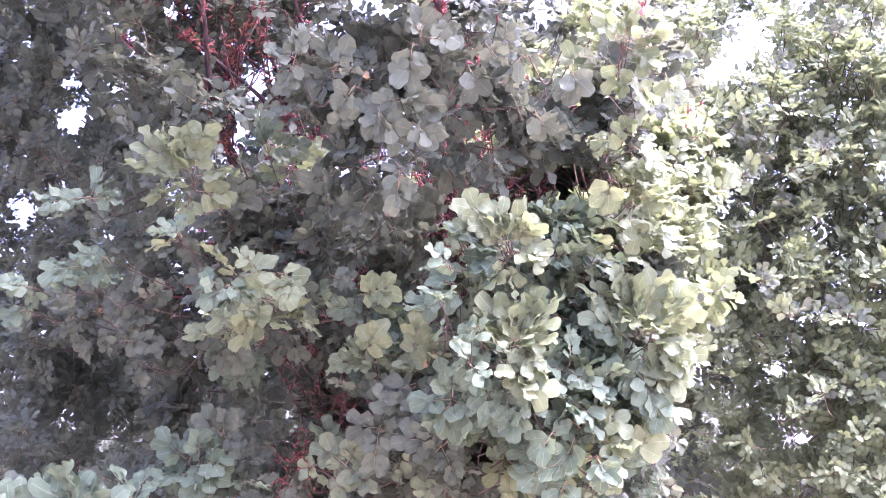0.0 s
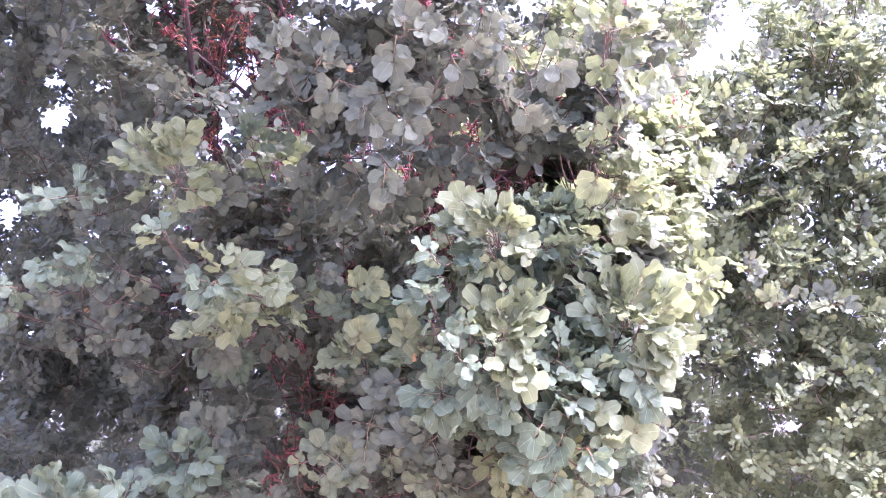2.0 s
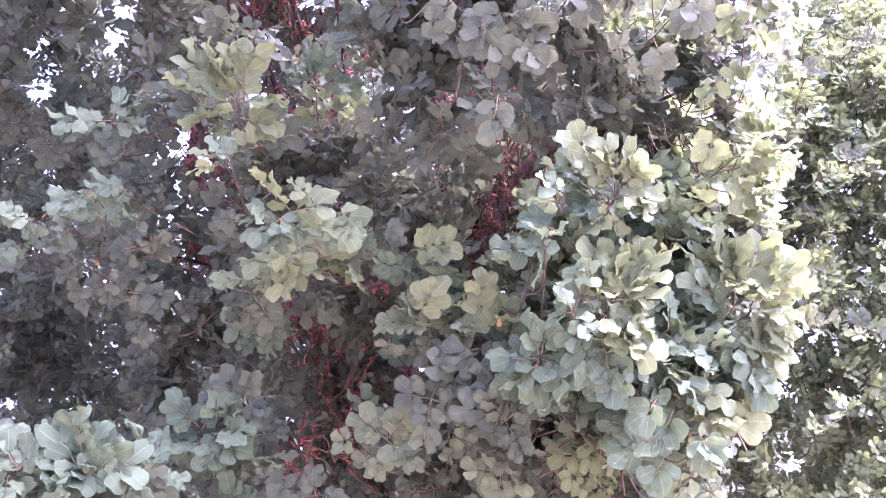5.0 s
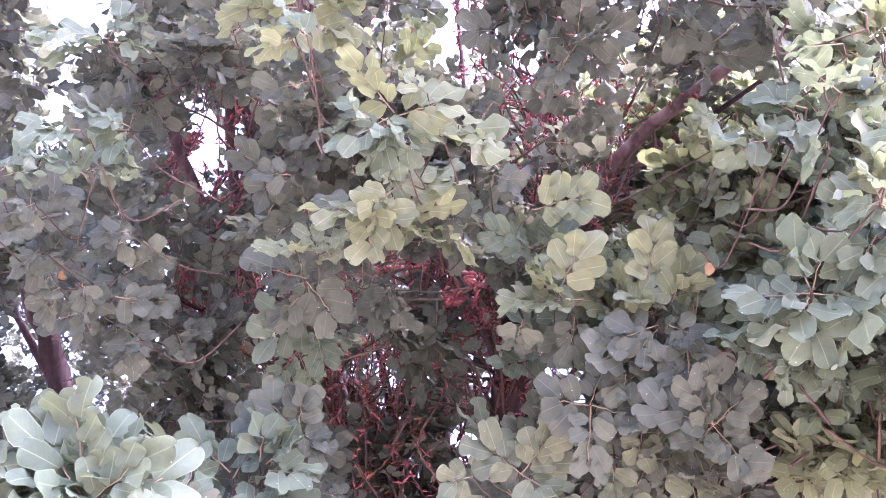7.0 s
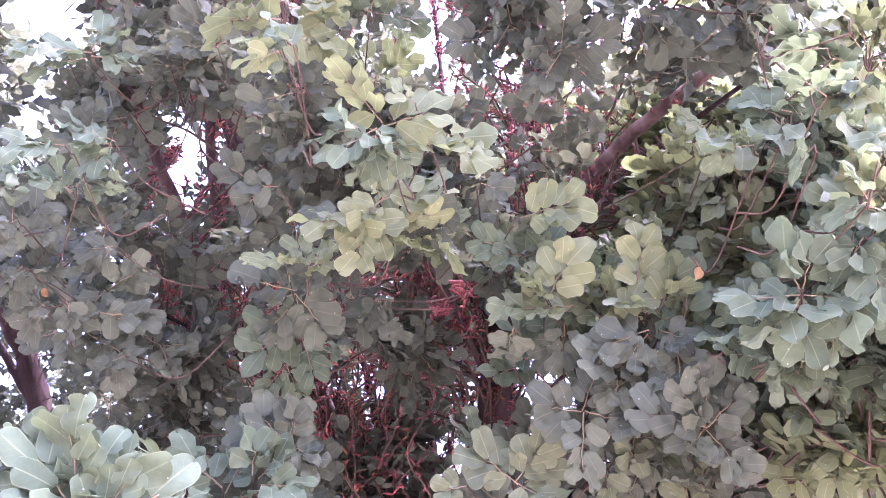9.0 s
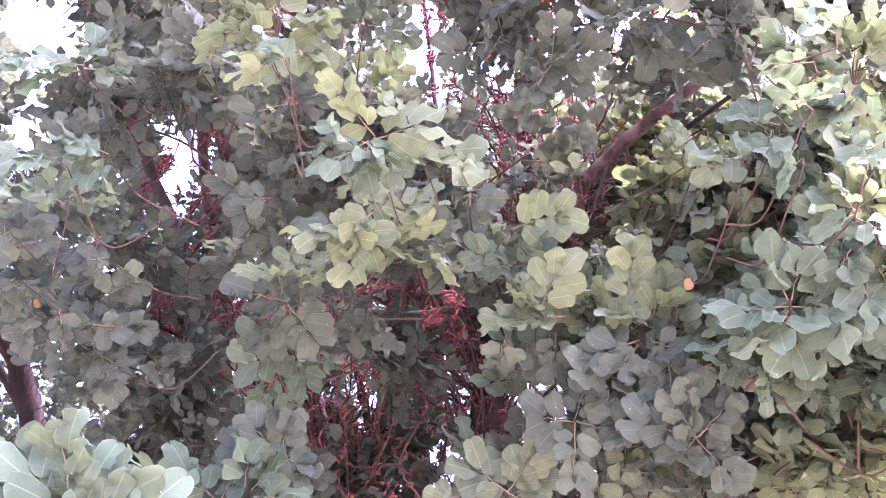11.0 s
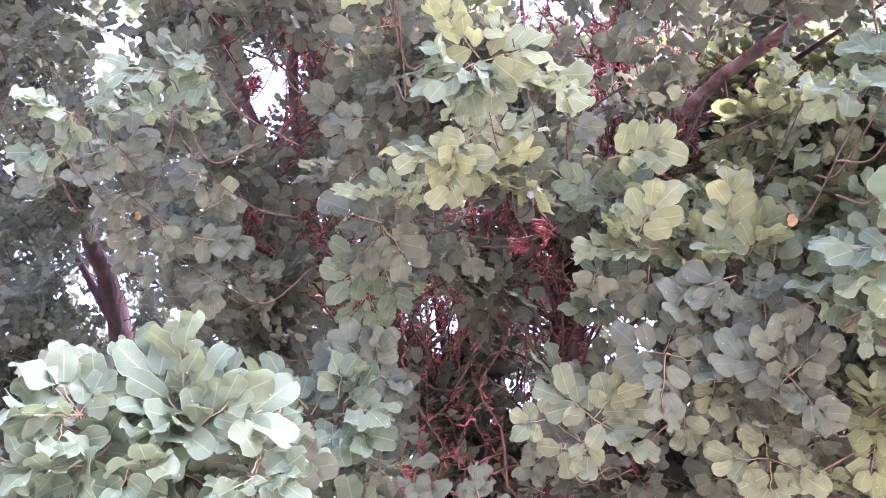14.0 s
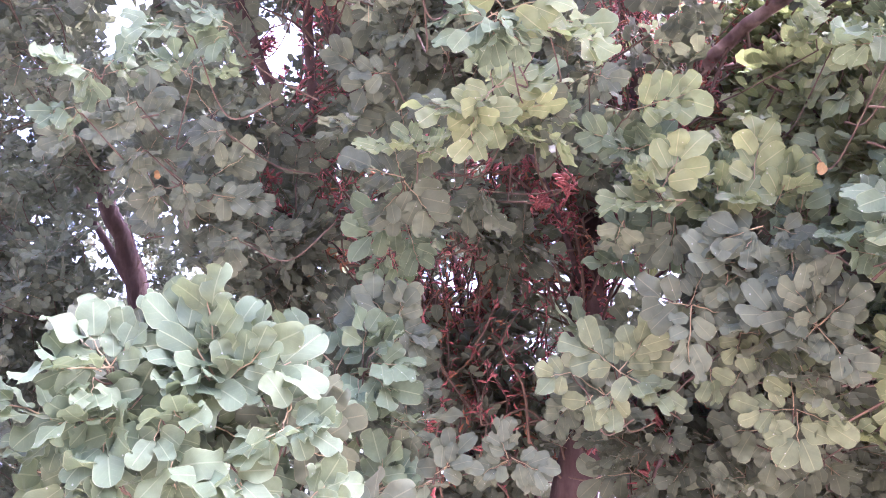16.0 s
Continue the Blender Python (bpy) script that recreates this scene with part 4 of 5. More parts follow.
CREST_LEAVES = [
    (0.844, 1.171, 2.275, -0.111, -0.043, 0.146, 3),
    (0.852, 1.171, 2.275, -0.041, -0.042, 0.146, 3),
    (0.86, 1.171, 2.275, 0.019, -0.036, 0.118, 3),
    (0.872, 1.171, 2.271, 0.058, -0.042, 0.13, 3),
    (0.885, 1.17, 2.271, 0.109, -0.038, 0.098, 3),
    (0.897, 1.172, 2.258, 0.124, -0.029, 0.047, 3),
    (0.896, 1.174, 2.245, 0.105, -0.032, -0.035, 2),
    (0.882, 1.179, 2.22, 0.066, -0.004, -0.071, 3),
    (0.879, 1.181, 2.207, 0.078, -0.001, -0.109, 3),
    (0.918, 1.177, 2.221, 0.058, -0.006, -0.055, 2),
]
CREST_SIDE_LEAVES = [
    (0.842, 1.156, 2.244, -0.101, -0.023, 0.068, 3),
    (0.828, 1.16, 2.221, -0.084, -0.006, -0.027, 2),
    (0.834, 1.162, 2.209, -0.037, 0.002, -0.089, 2),
    (0.852, 1.164, 2.195, 0.007, 0.001, -0.09, 2),
    (0.806, 1.151, 2.273, -0.078, 0.02, -0.006, 2),
    (0.863, 1.167, 2.17, 0.043, -0, -0.103, 2),
    (0.887, 1.17, 2.143, 0.03, -0, -0.114, 2),
]
FOOT_LEAVES = [
    (0.747, 1.15, 2.054, -0.025, -0.022, 0.104, 3),
    (0.759, 1.15, 2.054, 0.034, -0.02, 0.094, 3),
    (0.769, 1.151, 2.05, 0.075, -0.011, 0.01, 2),
    (0.738, 1.149, 2.063, 0.033, -0.042, 0.026, 1),
    (0.78, 1.153, 2.019, 0.053, -0.008, -0.05, 2),
    (0.834, 1.197, 2.097, 0.076, -0.014, 0.009, 2),
    (0.79, 1.156, 1.982, -0.017, -0.008, -0.085, 3),
    (0.762, 1.158, 1.909, -0.039, -0.011, -0.06, 2),
    (0.841, 1.194, 1.995, 0.077, -0.016, 0.047, 2),
]
FOOT_SIDE_LEAVES = [
    (0.72, 1.104, 1.98, -0.144, -0.018, -0.061, 3),
    (0.732, 1.101, 2.038, -0.071, -0.018, 0.052, 2),
    (0.766, 1.105, 1.977, 0.027, -0.008, -0.069, 2),
    (0.703, 1.105, 1.933, -0.039, -0.012, -0.07, 2),
    (0.719, 1.102, 2.017, -0.04, -0.008, -0.084, 2),
    (0.632, 1.099, 1.982, -0.06, -0.016, 0.012, 2),
]
COLUMN_LEAVES = [
    (0.854, 0.945, 2.887, -0.064, -0.041, 0.054, 3),
    (0.86, 0.947, 2.884, 0.022, -0.05, 0.068, 3),
    (0.867, 0.948, 2.882, 0.109, -0.026, 0.014, 3),
    (0.866, 0.953, 2.871, 0.088, 0.007, -0.047, 2),
    (0.852, 0.967, 2.846, -0.019, 0.026, -0.076, 2),
    (0.875, 0.985, 2.808, 0.05, 0.017, -0.066, 2),
    (0.869, 1.041, 2.68, 0.028, -0.04, 0.066, 2),
    (0.873, 1.046, 2.668, 0.089, 0.008, -0.063, 3),
    (0.867, 1.051, 2.656, 0.034, 0.014, -0.07, 2),
    (0.875, 1.086, 2.559, 0.116, -0.018, -0, 3),
]
COLUMN_LOW_LEAVES = [
    (0.867, 1.109, 2.553, 0.06, 0.002, -0.048, 2),
    (0.86, 1.121, 2.516, 0.034, 0.009, -0.072, 2),
    (0.897, 1.128, 2.488, 0.072, -0.008, -0.024, 2),
    (0.824, 1.091, 2.608, -0.03, 0.015, -0.076, 2),
    (0.83, 1.049, 2.717, -0.042, 0.014, -0.061, 2),
    (0.937, 1.102, 2.563, 0.05, 0.032, -0.048, 2),
    (0.892, 0.938, 2.939, 0.1, 0.01, 0.009, 2),
    (0.956, 1.085, 2.866, 0.035, 0.023, -0.08, 2),
    (0.829, 1.139, 2.457, -0.077, -0.018, 0.027, 2),
]
HIGH_LEAVES = [
    (0.443, 0.742, 2.82, 0.08, 0.009, -0.011, 3),
    (0.435, 0.74, 2.82, -0.01, -0.038, 0.041, 2),
    (0.419, 0.742, 2.809, -0.024, 0.034, -0.098, 3),
    (0.34, 0.787, 2.682, -0.021, 0.013, -0.067, 2),
    (0.339, 0.791, 2.674, 0.047, 0.025, -0.055, 2),
    (0.404, 0.812, 2.662, 0.052, 0.02, -0.047, 2),
    (0.167, 0.726, 2.786, -0.057, -0.039, 0.008, 3),
    (0.166, 0.728, 2.782, -0.026, 0.008, -0.058, 2),
    (0.167, 0.725, 2.788, 0.019, -0.032, 0.049, 2),
    (0.238, 0.768, 2.777, 0.055, -0.022, 0.05, 2),
]
HIGH_DARK_LEAVES = [
    (0.378, 0.805, 2.713, -0.055, -0.018, -0.016, 2),
    (0.381, 0.805, 2.713, 0.044, 0.003, -0.01, 2),
    (0.368, 0.863, 2.571, -0.013, 0.021, -0.098, 3),
    (0.389, 0.812, 2.703, 0.089, 0.014, -0.015, 2),
    (0.288, 0.771, 2.734, -0.057, 0.028, -0.048, 2),
    (0.566, 0.785, 2.82, 0.041, 0.051, -0.044, 3),
    (0.647, 0.807, 2.797, -0.066, 0.037, -0.042, 2),
    (0.663, 0.86, 2.69, 0.031, 0.045, -0.049, 2),
    (0.738, 0.87, 2.794, 0.032, 0.024, -0.071, 2),
    (0.521, 0.836, 2.798, 0.032, 0.028, -0.07, 2),
]
CROWN_LEFT_LEAVES = [
    (-0.245, 1.096, 2.667, -0.176, -0.128, 0.036, 4),
    (-0.243, 1.092, 2.68, -0.108, -0.111, 0.092, 3),
    (-0.233, 1.096, 2.681, -0.081, -0.115, 0.133, 3),
    (-0.231, 1.096, 2.684, -0.017, -0.066, 0.105, 3),
    (-0.226, 1.1, 2.682, 0.038, -0.048, 0.127, 3),
    (-0.222, 1.104, 2.677, 0.101, 0.026, 0.026, 3),
    (-0.233, 1.107, 2.655, -0.115, -0.058, -0.042, 2),
    (-0.225, 1.116, 2.642, 0.089, 0.034, -0.01, 2),
    (-0.238, 1.114, 2.627, -0.013, 0.008, -0.076, 2),
]
CROWN_FAR_LEAVES = [
    (-0.106, 1.254, 2.81, -0.003, -0.053, 0.088, 2),
    (-0.097, 1.258, 2.811, -0.066, -0.042, 0.005, 2),
    (-0.089, 1.261, 2.812, 0.108, 0.027, 0.006, 2),
    (-0.098, 1.255, 2.816, 0.035, -0.039, 0.093, 1),
    (-0.566, 1.191, 2.668, -0.12, -0.079, -0.043, 4),
    (-0.565, 1.189, 2.673, 0.036, -0.016, 0.067, 2),
    (-0.566, 1.192, 2.662, 0.077, 0.03, 0.013, 2),
    (-0.577, 1.185, 2.472, -0.08, -0.058, -0.028, 3),
    (-0.511, 1.218, 2.501, -0.076, -0.063, 0.011, 2),
    (-0.517, 1.217, 2.493, -0.033, -0.015, -0.064, 2),
]
EDGE_SUN_LEAVES = [
    (0.516, 1.249, 2.422, -0.047, -0.027, 0.051, 2),
    (0.52, 1.246, 2.424, 0.013, -0.057, 0.052, 2),
    (0.505, 1.255, 2.421, -0.02, 0.026, -0.046, 2),
    (0.46, 1.219, 2.499, -0.045, -0.011, 0.022, 2),
    (0.481, 1.227, 2.475, 0.051, -0.018, -0.028, 2),
    (0.455, 1.282, 2.507, -0.047, -0.016, 0.029, 2),
    (0.495, 1.297, 2.461, -0.042, 0.019, -0.02, 2),
    (0.512, 1.277, 2.383, 0.028, -0.033, 0.01, 2),
]
# leaf tone follows the light: lighter where sun falls, LEAF under the crown
LEAF_GROUPS = [
    (NEAR_TOP_LEAVES, (0.05, -0.75, 0.65), PALE),
    (NEAR_LEFT_LEAVES, (0.0, -0.8, 0.6), PALE),
    (NEAR_LOW_LEAVES, (0.05, -0.85, 0.5), PALE),
    (NEAR_RIGHT_LEAVES, (0.0, -0.8, 0.65), PALE),
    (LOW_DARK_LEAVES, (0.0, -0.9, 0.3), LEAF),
    (OLIVE_LEAVES, (0.1, -0.95, -0.15), OLIVE),
    (OLIVE_RIGHT_LEAVES, (0.0, -0.95, -0.15), OLIVE),
    (SPRIG_LEAVES, (0.2, -0.8, 0.55), YOUNG_LIT),
    (SPRIG_LOW_LEAVES, (0.1, -0.95, 0.05), LEAF),
    (FAN_LEAVES, (0.2, -0.9, 0.35), PALE),
    (RIGHT_EDGE_LEAVES, (0.3, -0.8, 0.5), PALE),
    (YELLOW_LEAVES, (0.15, -0.8, 0.5), YOUNG_LIT),
    (PAIR_LEAVES, (0.1, -0.9, 0.35), PALE),
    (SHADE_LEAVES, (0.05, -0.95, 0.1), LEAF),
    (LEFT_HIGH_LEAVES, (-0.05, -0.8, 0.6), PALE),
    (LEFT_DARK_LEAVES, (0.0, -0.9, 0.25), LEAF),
    (TUFT_LEAVES, (0.5, -0.6, 0.6), YOUNG_LIT),
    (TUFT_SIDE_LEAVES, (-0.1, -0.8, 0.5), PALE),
    (BUNCH_LEAVES, (0.5, -0.6, 0.6), YOUNG_LIT),
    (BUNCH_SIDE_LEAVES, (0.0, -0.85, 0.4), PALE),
    (CREST_LEAVES, (0.55, -0.5, 0.65), YOUNG_LIT),
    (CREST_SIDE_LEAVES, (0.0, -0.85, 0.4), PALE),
    (FOOT_LEAVES, (0.5, -0.6, 0.6), YOUNG_LIT),
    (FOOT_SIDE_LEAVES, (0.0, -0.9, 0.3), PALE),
    (COLUMN_LEAVES, (0.55, -0.5, 0.6), YOUNG_LIT),
    (COLUMN_LOW_LEAVES, (0.5, -0.5, 0.6), YOUNG_LIT),
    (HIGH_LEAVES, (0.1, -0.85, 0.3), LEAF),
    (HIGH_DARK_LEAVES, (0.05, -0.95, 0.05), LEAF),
    (CROWN_LEFT_LEAVES, (-0.1, -0.7, 0.7), YOUNG_LIT),
    (CROWN_FAR_LEAVES, (0.0, -0.75, 0.65), PALE),
    (EDGE_SUN_LEAVES, (0.3, -0.75, 0.5), YOUNG_LIT),
]
# -- end of leaves --

# ---------------------------------------------------------------- the near tree


def tree_root(place, label):
    ob = new("carob_tree")
    ob.location = place
    return tagged(ob, label, "tree", "carob trees")


def local(line, place):
    return np.array(line, float) - np.array(place, float)


NEAR = (0.05, 2.50, 0.0)
near_tree = tree_root(NEAR, "dense carob tree with grey-green leathery leaves and crimson flower spikes")


def near_stem(name, points, radii, seed, sides=9, blooms=0, first=0.1, material=BARK, label=""):
    ob, line = stem(name, local(points, NEAR), radii, near_tree, material, sides, 6, 0.06, seed, label)
    flowers_on(ob, line, blooms, seed + 50, first, 2)
    return line


STEMS = []
STEMS.append(near_stem("trunk", [(0.05, 2.50, -0.08), (0.08, 2.40, 1.2), (0.15, 2.28, 2.2), (0.20, 2.24, 2.7), (0.27, 2.28, 3.15), (0.34, 2.40, 3.55)], (0.12, 0.075, 0.05, 0.042, 0.028, 0.010), 1, 12, 60, 0.35, label="dark reddish-brown trunk"))
STEMS.append(near_stem("limb", [(0.17, 2.27, 2.45), (0.33, 1.97, 2.71), (0.43, 1.78, 2.83), (0.61, 1.55, 2.88), (0.78, 1.37, 2.94), (0.92, 1.28, 3.15)], (0.022, 0.019, 0.017, 0.014, 0.010, 0.005), 2, 9, 6, material=LIMB_BARK, label="grey-brown limb, its bark lightened for flare"))
STEMS.append(near_stem("limb", [(-0.17, 2.71, 2.45), (-0.30, 2.66, 2.58), (-0.55, 2.62, 2.72), (-0.85, 2.55, 3.02), (-0.95, 2.62, 3.3), (-0.9, 2.75, 3.6)], (0.028, 0.026, 0.026, 0.025, 0.02, 0.008), 3, 9, 90))
STEMS.append(near_stem("limb", [(0.08, 2.42, 1.5), (0.02, 2.60, 2.1), (0.0, 2.66, 2.7), (0.08, 2.6, 3.4), (0.05, 2.5, 4.2)], (0.026, 0.015, 0.012, 0.010, 0.005), 4, 8, 45))
STEMS.append(near_stem("limb", [(0.06, 2.45, 1.4), (-0.14, 2.66, 2.1), (-0.18, 2.72, 2.6), (-0.35, 2.5, 3.2), (-0.4, 2.2, 3.9)], (0.026, 0.014, 0.012, 0.010, 0.005), 5, 8, 45))
STEMS.append(near_stem("limb", [(0.12, 2.33, 2.0), (0.20, 2.15, 2.5), (0.30, 1.95, 3.0), (0.28, 1.75, 3.5), (0.2, 1.6, 3.9)], (0.03, 0.02, 0.017, 0.013, 0.006), 6, 8, 45))
STEMS.append(near_stem("limb", [(-0.60, 2.62, 2.76), (-0.75, 2.3, 3.1), (-0.85, 2.0, 3.4), (-0.8, 1.75, 3.7)], (0.024, 0.018, 0.014, 0.006), 7, 8, 14))
STEMS.append(near_stem("limb", [(0.07, 2.44, 1.3), (-0.05, 2.55, 1.9), (-0.16, 2.50, 2.2), (-0.06, 2.42, 2.6), (-0.02, 2.3, 3.0)], (0.022, 0.012, 0.010, 0.008, 0.004), 9, 8, 45))
STEMS.append(near_stem("limb", [(-0.05, 2.55, 1.9), (-0.22, 2.4, 2.2), (-0.3, 2.3, 2.5), (-0.26, 2.2, 2.9)], (0.013, 0.010, 0.008, 0.004), 10, 7, 40))
STEMS.append(near_stem("limb", [(-0.55, 2.62, 2.72), (-0.62, 2.25, 3.1), (-0.55, 1.95, 3.35), (-0.35, 1.75, 3.6)], (0.022, 0.016, 0.013, 0.006), 11, 8, 24))
STEMS.append(near_stem("limb", [(-0.30, 2.55, 2.5), (-0.45, 2.2, 2.9), (-0.55, 1.9, 3.2), (-0.5, 1.6, 3.5)], (0.022, 0.016, 0.013, 0.006), 8, 8, 16))

for k, tip in enumerate([(-0.95, 1.88, 3.55), (-0.78, 1.86, 3.72), (-0.52, 1.84, 3.78), (-0.28, 1.80, 3.70), (-0.62, 1.72, 3.45)]):
    foot = (-0.36 + 0.05 * k, 2.05, 2.85 + 0.04 * k)
    STEMS.append(near_stem("limb", [foot, (0.55 * foot[0] + 0.45 * tip[0] + 0.03, 1.98, 0.5 * (foot[2] + tip[2])), tip], (0.013, 0.010, 0.005), 12 + k, 7, 9))

OUT = (0.12, -0.92, -0.18)
WOOD = list(STEMS)
# materials by group: light tones stand for sunlit sprays, LEAF for shaded ones
GROUPS = []
GROUPS.append((NEAR_SPRAYS, [(0.03, 2.48, 0.9), (-0.35, 1.75, 1.25), (-0.44, 1.25, 1.62), (-0.42, 1.02, 1.78)], (LEAF, LEAF, PALE), 0.3))
GROUPS.append((LOW_SPRAYS, [(0.05, 2.45, 1.2), (-0.15, 2.0, 1.55), (-0.28, 1.62, 1.82), (-0.30, 1.40, 1.95)], (PALE, LEAF), 0.5))
GROUPS.append((MIDDLE_SPRAYS, [(0.17, 2.27, 2.4), (0.05, 1.85, 2.5), (-0.05, 1.5, 2.5), (-0.12, 1.3, 2.42)], (LEAF, LEAF, PALE, YOUNG_LIT), 0.3))
GROUPS.append((RIGHT_SPRAYS, [(0.14, 2.30, 2.0), (0.22, 1.8, 2.05), (0.27, 1.4, 2.12), (0.32, 1.18, 2.12)], (PALE, YOUNG_LIT, PALE, LEAF), 0.5))
GROUPS.append((YELLOWED_SPRAYS, [(0.10, 2.38, 1.5), (0.18, 2.0, 1.75), (0.24, 1.65, 1.92), (0.28, 1.45, 1.95)], (LEAF,), 0.2))
GROUPS.append((LEFT_SPRAYS, [(-0.45, 2.6, 2.6), (-0.6, 2.2, 2.6), (-0.72, 1.85, 2.55), (-0.75, 1.6, 2.5)], (LEAF,), 0.4))
GROUPS.append((UPPER_LEFT_SPRAYS, [(-0.45, 2.2, 2.9), (-0.5, 2.0, 3.0), (-0.5, 1.85, 3.0), (-0.48, 1.7, 2.95)], (LEAF, LEAF, LEAF, YOUNG_LIT), 0.5))
GROUPS.append((UPPER_SPRAYS, [(0.28, 1.95, 3.0), (0.28, 1.5, 3.05), (0.28, 1.2, 2.95), (0.28, 1.05, 2.85)], (LEAF,), 0.2))
GROUPS.append((SUNLIT_SPRAYS, [(0.52, 1.88, 2.88), (0.75, 1.55, 2.9), (0.82, 1.35, 2.85), (0.86, 1.2, 2.75)], (YOUNG_LIT, LEAF, YOUNG_LIT), 0.9))
GROUPS.append((MID_RIGHT_SPRAYS, [(0.16, 2.27, 2.3), (0.40, 1.75, 2.4), (0.52, 1.4, 2.42), (0.56, 1.15, 2.4)], (YOUNG_LIT, YOUNG_LIT, PALE), 0.9))
GROUPS.append((BACKLIT_SPRAYS, [(0.52, 1.9, 2.9), (0.72, 2.05, 3.0), (0.85, 2.2, 3.05), (1.0, 2.3, 3.2)], (YOUNG_LIT, YOUNG_LIT, LEAF), 0.4))
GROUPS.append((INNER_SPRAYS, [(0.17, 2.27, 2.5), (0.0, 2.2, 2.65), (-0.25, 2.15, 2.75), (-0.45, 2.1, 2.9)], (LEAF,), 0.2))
GROUPS.append((LOW_RIGHT_SPRAYS, [(0.12, 2.35, 1.6), (0.5, 1.8, 1.9), (0.75, 1.45, 2.05), (0.82, 1.25, 2.1)], (YOUNG_LIT, YOUNG_LIT, PALE), 0.9))
SET_BACK = {0: 0.07, 3: 0.22, 10: 0.0, 11: 0.0}     # metres by which the filling twigs stand behind the outer leaves
for k, (rows, path, material, lift) in enumerate(GROUPS):
    ob, line = stem("bough", local(path[:2] if k in (9, 12) else path[:3], NEAR), (0.009, 0.006, 0.0045, 0.003), near_tree, BARK, 7, 5, 0.08, 20 + k)
    flowers_on(ob, line, 0 if rows in (UPPER_LEFT_SPRAYS, SUNLIT_SPRAYS, BACKLIT_SPRAYS, NEAR_SPRAYS) else 4, 80 + k, 0.0, 0, 0.5)
    g = np.random.default_rng(700 + k)
    lines = [line, *STEMS]
    inner = np.array([row[:3] for row in rows])
    for n, some in enumerate(np.array_split(np.argsort(inner[:, 0] + 0.6 * inner[:, 2]), 3) if k not in (3, 8, 9, 10, 12) else ()):
        goal = inner[some].mean(0) - NEAR + np.array([0, 0.12 + SET_BACK.get(k, 0.16), -0.04])
        start = line[int((0.45 + 0.15 * n) * (len(line) - 1))]
        limb, side = stem("branchlet", [start, (2 * start + goal) / 3 + g.normal(0, 0.05, 3), (start + 2 * goal) / 3 + g.normal(0, 0.05, 3), goal], (0.0036, 0.0028, 0.0018), near_tree, TWIG, 6, 6, 0.08, 320 + 5 * k + n)
        flowers_on(limb, side, 0 if rows in (UPPER_LEFT_SPRAYS, SUNLIT_SPRAYS, BACKLIT_SPRAYS, NEAR_SPRAYS) else 2, 420 + 5 * k + n, 0.0, 0, 0.8)
        lines.append(side)
    WOOD += lines[:1] + (lines[-3:] if len(lines) > 1 + len(STEMS) else [])
    for j, (x, y, z, size, clock) in enumerate(rows):
        place = np.array((x, y + SET_BACK.get(k, 0.16), z)) - NEAR
        if in_gap(place + NEAR, 0.06) or k > 1 and in_hollow(place + NEAR):
            continue
        size *= 1.12 if rows is NEAR_SPRAYS else 1.0
        forms = LEAF_MESHES[material[int(g.integers(len(material)))].name]
        if rows is RIGHT_SPRAYS:
            # upper sprays get the lit leaf tones, lower ones the shaded tone
            forms = LEAF_MESHES[(YOUNG_LIT if j % 3 else PALE).name if z > inner[:, 2].mean() else LEAF.name]
        if rows is MIDDLE_SPRAYS:
            forms = LEAF_MESHES[(YOUNG_LIT if j in (1, 2) else PALE if j in (0, 5) else LEAF).name]
        sunny = rows in (SUNLIT_SPRAYS, MID_RIGHT_SPRAYS, LOW_RIGHT_SPRAYS)
        out = np.array((0.30, -0.80, 0.30) if sunny else OUT)
        spray(near_tree, place, out, size, clock, nearest_on(lines, place + np.array([0, 0.12, -0.05]), g.random()), forms, 1000 + 40 * k + j, lift)
        for i in range(3 if sunny else 2):
            beside = place + np.array([g.normal(0, 0.045), g.uniform(0.04, 0.13), g.normal(-0.01, 0.045)])
            turned = g.uniform(0, 360)
            if in_hollow(beside + NEAR) or in_gap(beside + NEAR, 0.07):
                continue
            spray(near_tree, beside, out + (0.1, 0.1, 0.45) + g.normal(0, 0.35, 3), size * g.uniform(0.8, 1.0), [turned + 360 / 5 * n for n in range(5)], nearest_on(lines, beside + np.array([0, 0.1, -0.05]), g.random()), forms, 3000 + 90 * k + 2 * j + i, lift, 0.5)

DENSE = {5: 0, 6: 0, 9: 0, 10: 0, 11: 0, 15: 2, 16: 2, 18: 2, 20: 2, 22: 2, 24: 1, 25: 1, 27: 2}     # smaller leaves beside each outer leaf
for k, (rows, face, material) in enumerate(LEAF_GROUPS):
    sprigs(near_tree, rows, face, material, WOOD, 7000 + k, DENSE.get(k, 1))

thicket(near_tree, [
    (local((0.02, 2.38, 2.02), NEAR), (0.14, 0.12, 0.14), 8),
    (local((-0.12, 2.35, 2.30), NEAR), (0.16, 0.15, 0.22), 20),
    (local((-0.02, 2.45, 2.08), NEAR), (0.16, 0.15, 0.18), 10),
    (local((-0.22, 2.30, 2.55), NEAR), (0.16, 0.12, 0.18), 22),
    (local((0.05, 2.15, 2.70), NEAR), (0.14, 0.12, 0.20), 22),
    (local((0.20, 2.00, 3.00), NEAR), (0.14, 0.15, 0.22), 7),
    (local((0.42, 1.85, 3.05), NEAR), (0.16, 0.15, 0.24), 15),
    (local((0.00, 1.95, 2.72), NEAR), (0.16, 0.15, 0.16), 12),
], STEMS, 77)
